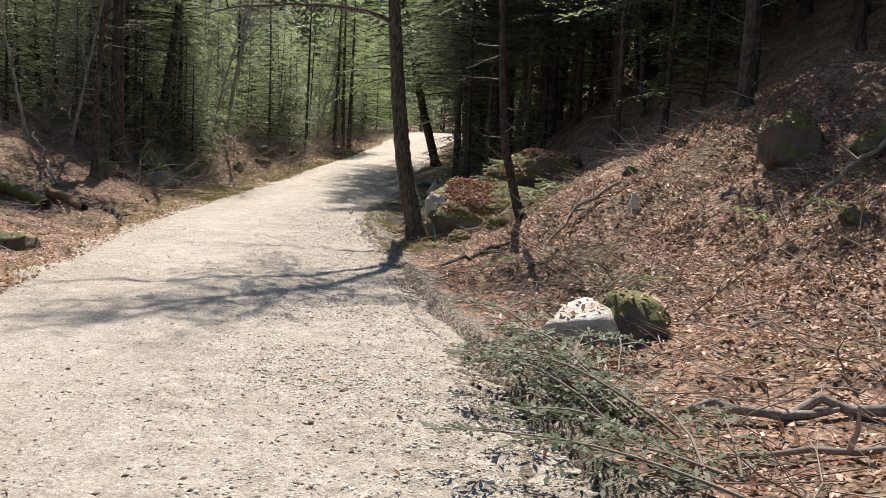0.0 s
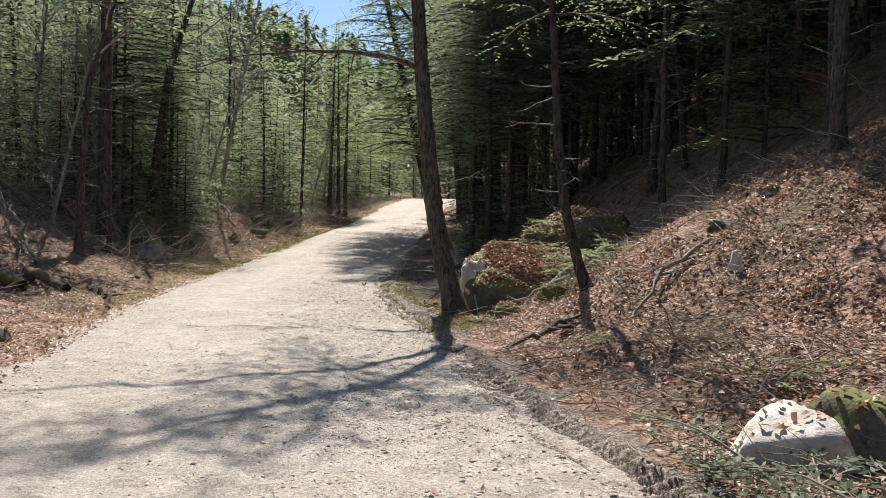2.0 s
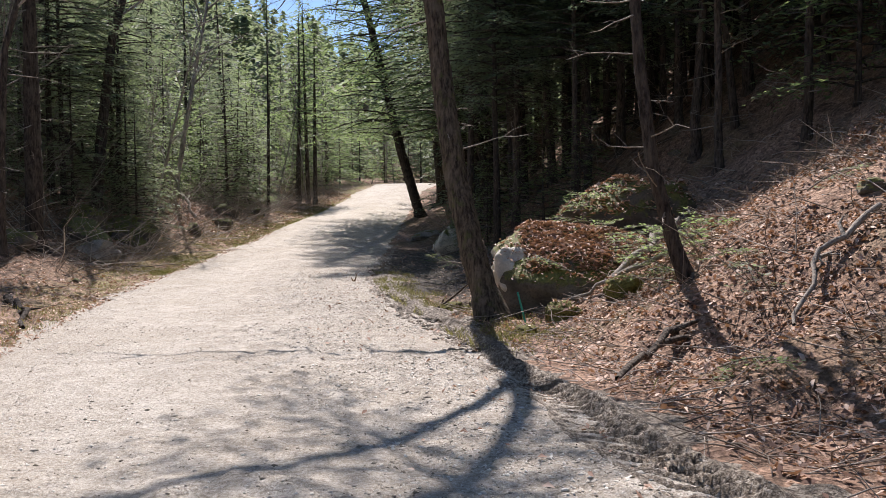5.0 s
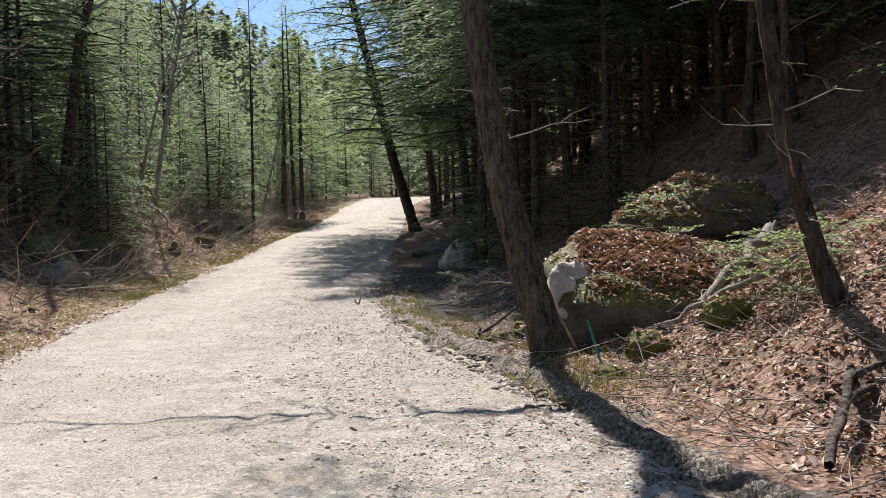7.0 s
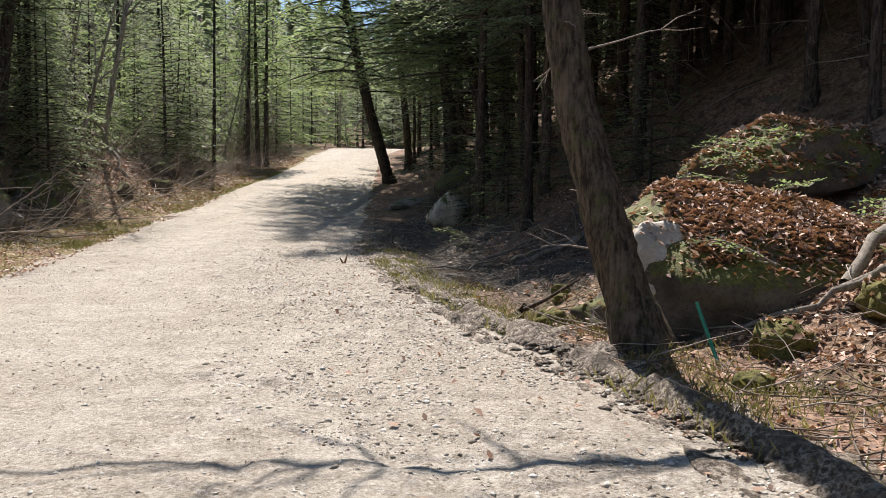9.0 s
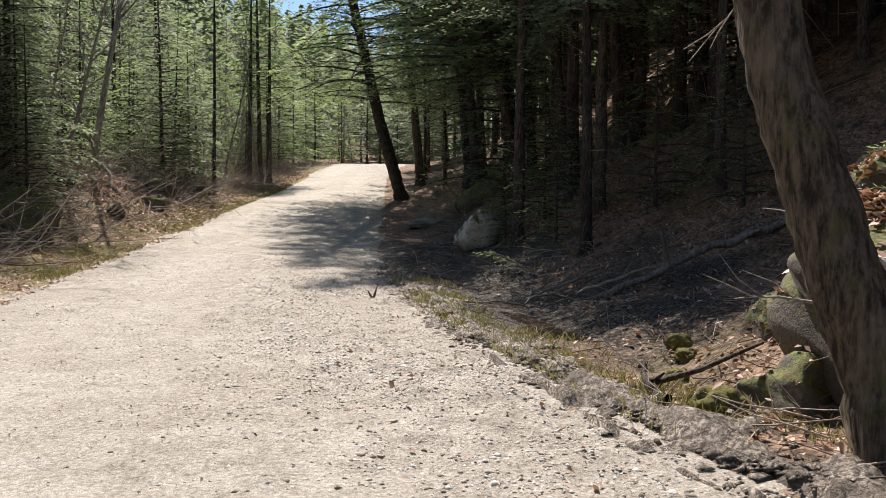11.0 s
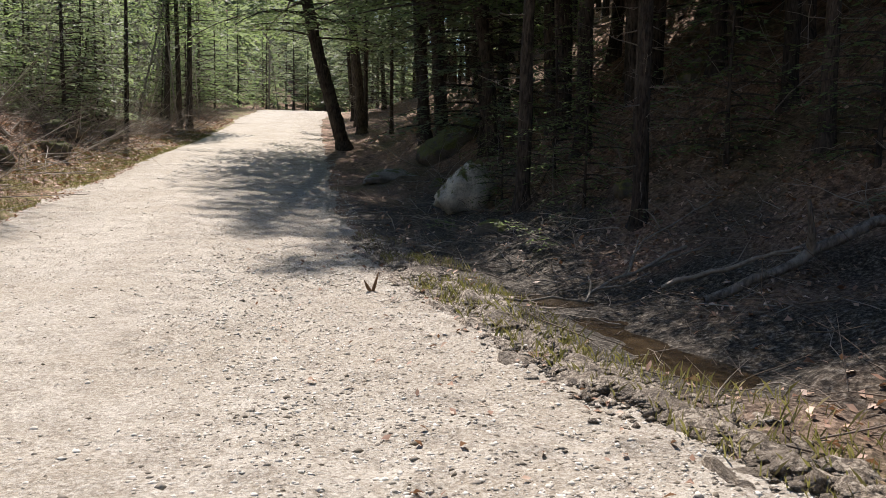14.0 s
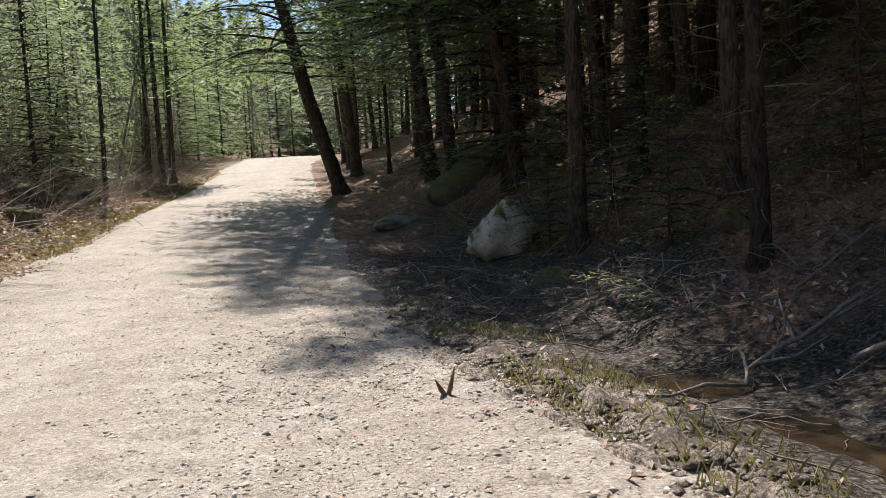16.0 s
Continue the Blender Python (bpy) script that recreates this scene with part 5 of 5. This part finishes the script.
def stone_mesh(x, y, z, size, q):
    """Small angular stones, an uneven octahedron each."""
    n = len(x)
    base = np.array([[1, 0, 0], [0, 1, 0], [-1, 0, 0], [0, -1, 0], [0, 0, 0.52], [0, 0, -0.42]], float)
    v = base[None] * size[:, None, None] * q.uniform(0.6, 1.4, (n, 6, 1))
    v = v + q.normal(0, 0.12, (n, 6, 3)) * size[:, None, None]
    a = q.uniform(0, 6.28, n)
    c, s = np.cos(a)[:, None], np.sin(a)[:, None]
    v = np.stack([v[..., 0] * c - v[..., 1] * s * 0.8, v[..., 0] * s + v[..., 1] * c * 0.8, v[..., 2]], -1)
    v += np.stack([x, y, z], -1)[:, None]
    t = np.array([[0, 1, 4], [1, 2, 4], [2, 3, 4], [3, 0, 4], [1, 0, 5], [2, 1, 5], [3, 2, 5], [0, 3, 5]])
    f = (np.arange(n)[:, None, None] * 6 + t[None]).reshape(-1, 3)
    return mesh_of("gravel", v.reshape(-1, 3), f)


qs = np.random.RandomState(91)
n = 115000
ys = -1.5 + 44 * qs.uniform(0, 1, n) ** 1.25
ts = qs.uniform(0.0, 1.0, n)
ts = np.where(qs.uniform(0, 1, n) < 0.55, 1 - 0.42 * qs.uniform(0, 1, n) ** 1.2, ts)
patchy = value_noise(ts * 5, ys, 0.8, 92) + 0.8 * value_noise(ts * 5, ys, 0.27, 93) + qs.uniform(-0.8, 0.8, n) > -0.1
ys, ts = ys[patchy], ts[patchy]
xs = left_edge(ys) + (right_edge(ys) + 0.25 - left_edge(ys)) * ts
size = np.clip(qs.lognormal(-4.66, 0.5, len(xs)), 0.004, 0.028)
tagged(part("gravel", stone_mesh(xs, ys, np.maximum(road_height(xs, ys), land(xs, ys)) - size * 0.08, size, qs), STONES), "loose pale gravel stones on the road", "gravel", kind="stuff")


n = 34000
yk = qs.uniform(-1.5, 30, n)
tk = 1 - 0.5 * qs.uniform(0, 1, n) ** 1.1
some = value_noise(tk * 6, yk, 1.2, 94) + qs.uniform(-0.6, 0.6, n) > 0
yk, tk = yk[some], tk[some]
xk = left_edge(yk) + (right_edge(yk) + 0.2 - left_edge(yk)) * tk
size = np.clip(qs.lognormal(-4.3, 0.35, len(xk)), 0.008, 0.03)
tagged(part("coarse_gravel", stone_mesh(xk, yk, np.maximum(road_height(xk, yk), land(xk, yk)) - size * 0.15, size, qs), STONES), "coarse loose stones along the worn road side", "gravel", kind="stuff")
n = 9000
ym = qs.uniform(11.5, 27, n)
dm = qs.normal(0.1, 0.17, n)
lumps = value_noise(dm * 4, ym, 0.5, 96) + qs.uniform(-0.5, 0.5, n) > -0.1
ym, dm = ym[lumps], dm[lumps]
xm = right_edge(ym) + dm + 0.07 * value_noise(ym, ym * 0, 1.1, 21)
size = np.clip(qs.lognormal(-3.75, 0.5, len(xm)), 0.01, 0.07)
tagged(part("mud_clods", stone_mesh(xm, ym, np.maximum(road_height(xm, ym) - 9 * (dm > 0), land(xm, ym)) + 0.05 * np.exp(-(((dm - 0.1) / 0.12) ** 2)), size, qs), MUD), "crumbly clods of brown mud along the verge", "mud clods", kind="stuff")
n = 16000
yf = -1.5 + 36 * qs.uniform(0, 1, n) ** 1.2
xf = left_edge(yf) + (right_edge(yf) - left_edge(yf)) * qs.uniform(-0.02, 1.02, n)
bits = value_noise(xf, yf, 0.9, 95) + qs.uniform(-0.6, 0.6, n) > 0
xf, yf = xf[bits], yf[bits]
tagged(part("leaf_crumbs", leaf_mesh(xf, yf, np.maximum(road_height(xf, yf), land(xf, yf)) + 0.008, qs.uniform(0.005, 0.012, len(xf)), qs), TWIGS), "small dark leaf crumbs and bark bits on the gravel", "leaf crumbs", kind="stuff")


def twig_litter(count, ys, ds, side, seed, length=(0.15, 0.8), lift=0.02, name="twig_litter", label="dead grey twigs strewn over the forest floor", steep=0.25):
    x, y, q = scatter(count, ys, ds, side, seed)
    s = Soup()
    for a, b in zip(x, y):
        L, az = q.uniform(*length), q.uniform(0, 6.28)
        d = np.array([math.cos(az), math.sin(az), abs(q.normal(0, steep))])
        p = np.array([a, b, ground_at(a, b) + lift]) + d * (L * np.linspace(0, 1, 4))[:, None] + q.normal(0, 0.03 * L, (4, 3))
        r = 0.0035 + 0.005 * L * q.uniform(0.4, 1)
        s.tube(p, [r, r * 0.85, r * 0.6, r * 0.3], 4)
        if q.uniform() < 0.5:
            k = p[q.randint(1, 3)]
            e = d + q.normal(0, 0.6, 3)
            s.tube(np.array([k, k + e * L * 0.2, k + e * L * 0.4]), [r * 0.6, r * 0.45, r * 0.2], 3)
    tagged(part(name, s.mesh(name), TWIGS), label, "twigs", kind="stuff")


twig_litter(2600, (-2, 16), (0.3, 7), 1.0, 95)
twig_litter(330, (3, 14), (2.0, 7), 1.0, 94, (0.4, 1.2), 0.03, "brushwood", "dead brushwood lying on the leafy slope", 0.4)
twig_litter(1300, (15, 34), (0.3, 7), 1.0, 96)
twig_litter(1400, (6, 45), (0.4, 7), 0.0, 97, (0.2, 1.0))
twig_litter(2600, (22, 66), (0.9, 7), 0.0, 98, (0.5, 2.4), 0.05, "brushwood", "tangled grey dead brushwood along the edge of the wood", 0.6)
twig_litter(350, (24, 45), (2.0, 9), 1.0, 99, (0.5, 1.8), 0.05, "brushwood", "tangled dead brushwood in the shaded wood", 0.6)


def grass(count, ys, ds, side, seed, height=0.12):
    x, y, q = scatter(count, ys, ds, side, seed, 1.3)
    ok = value_noise(x, y, 0.9, 101) + q.uniform(-0.5, 0.5, count) > 0.05
    x, y = x[ok], y[ok]
    n = len(x)
    z = land(x, y)
    a, h = q.uniform(0, 6.28, n), height * q.uniform(0.4, 1.3, n)
    o = np.stack([x, y, z], -1)
    lean = np.stack([np.cos(a), np.sin(a), 0 * a], -1) * (h * q.uniform(0.2, 0.9, n))[:, None]
    w = np.stack([-np.sin(a), np.cos(a), 0 * a], -1) * 0.004
    up = np.stack([0 * h, 0 * h, h], -1)
    v = np.stack([o - w, o + w, o + lean * 0.5 + up * 0.7 + w * 0.6, o + lean + up], 1).reshape(-1, 3)
    return mesh_of("dry_grass", v, np.arange(n * 4).reshape(-1, 4))


tagged(part("dry_grass", grass(5000, (9, 25), (-0.05, 0.9), 1.0, 102, 0.09), GRASS), "tufts of dry yellow green grass on the verge", "grass", kind="stuff")
tagged(part("dry_grass", grass(22000, (6, 60), (0.0, 1.8), 0.0, 103, 0.06), GRASS), "dry yellow green grass along the verge", "grass", kind="stuff")
tagged(part("green_grass", grass(2600, (12.2, 17.6), (0.4, 1.4), 1.0, 104, 0.07), GRASS_GREEN), "yellow green grass and moss tufts on the muddy verge", "grass", kind="stuff")
tagged(part("green_grass", grass(900, (19, 27), (-0.15, 0.5), 1.0, 105, 0.10), GRASS_GREEN), "green grass tufts where the gravel meets the ditch", "grass", kind="stuff")
tagged(part("green_grass", grass(26000, (24, 56), (0.0, 2.2), 0.0, 106, 0.08), GRASS_GREEN), "yellow green moss and grass along the wood edge", "grass", kind="stuff")
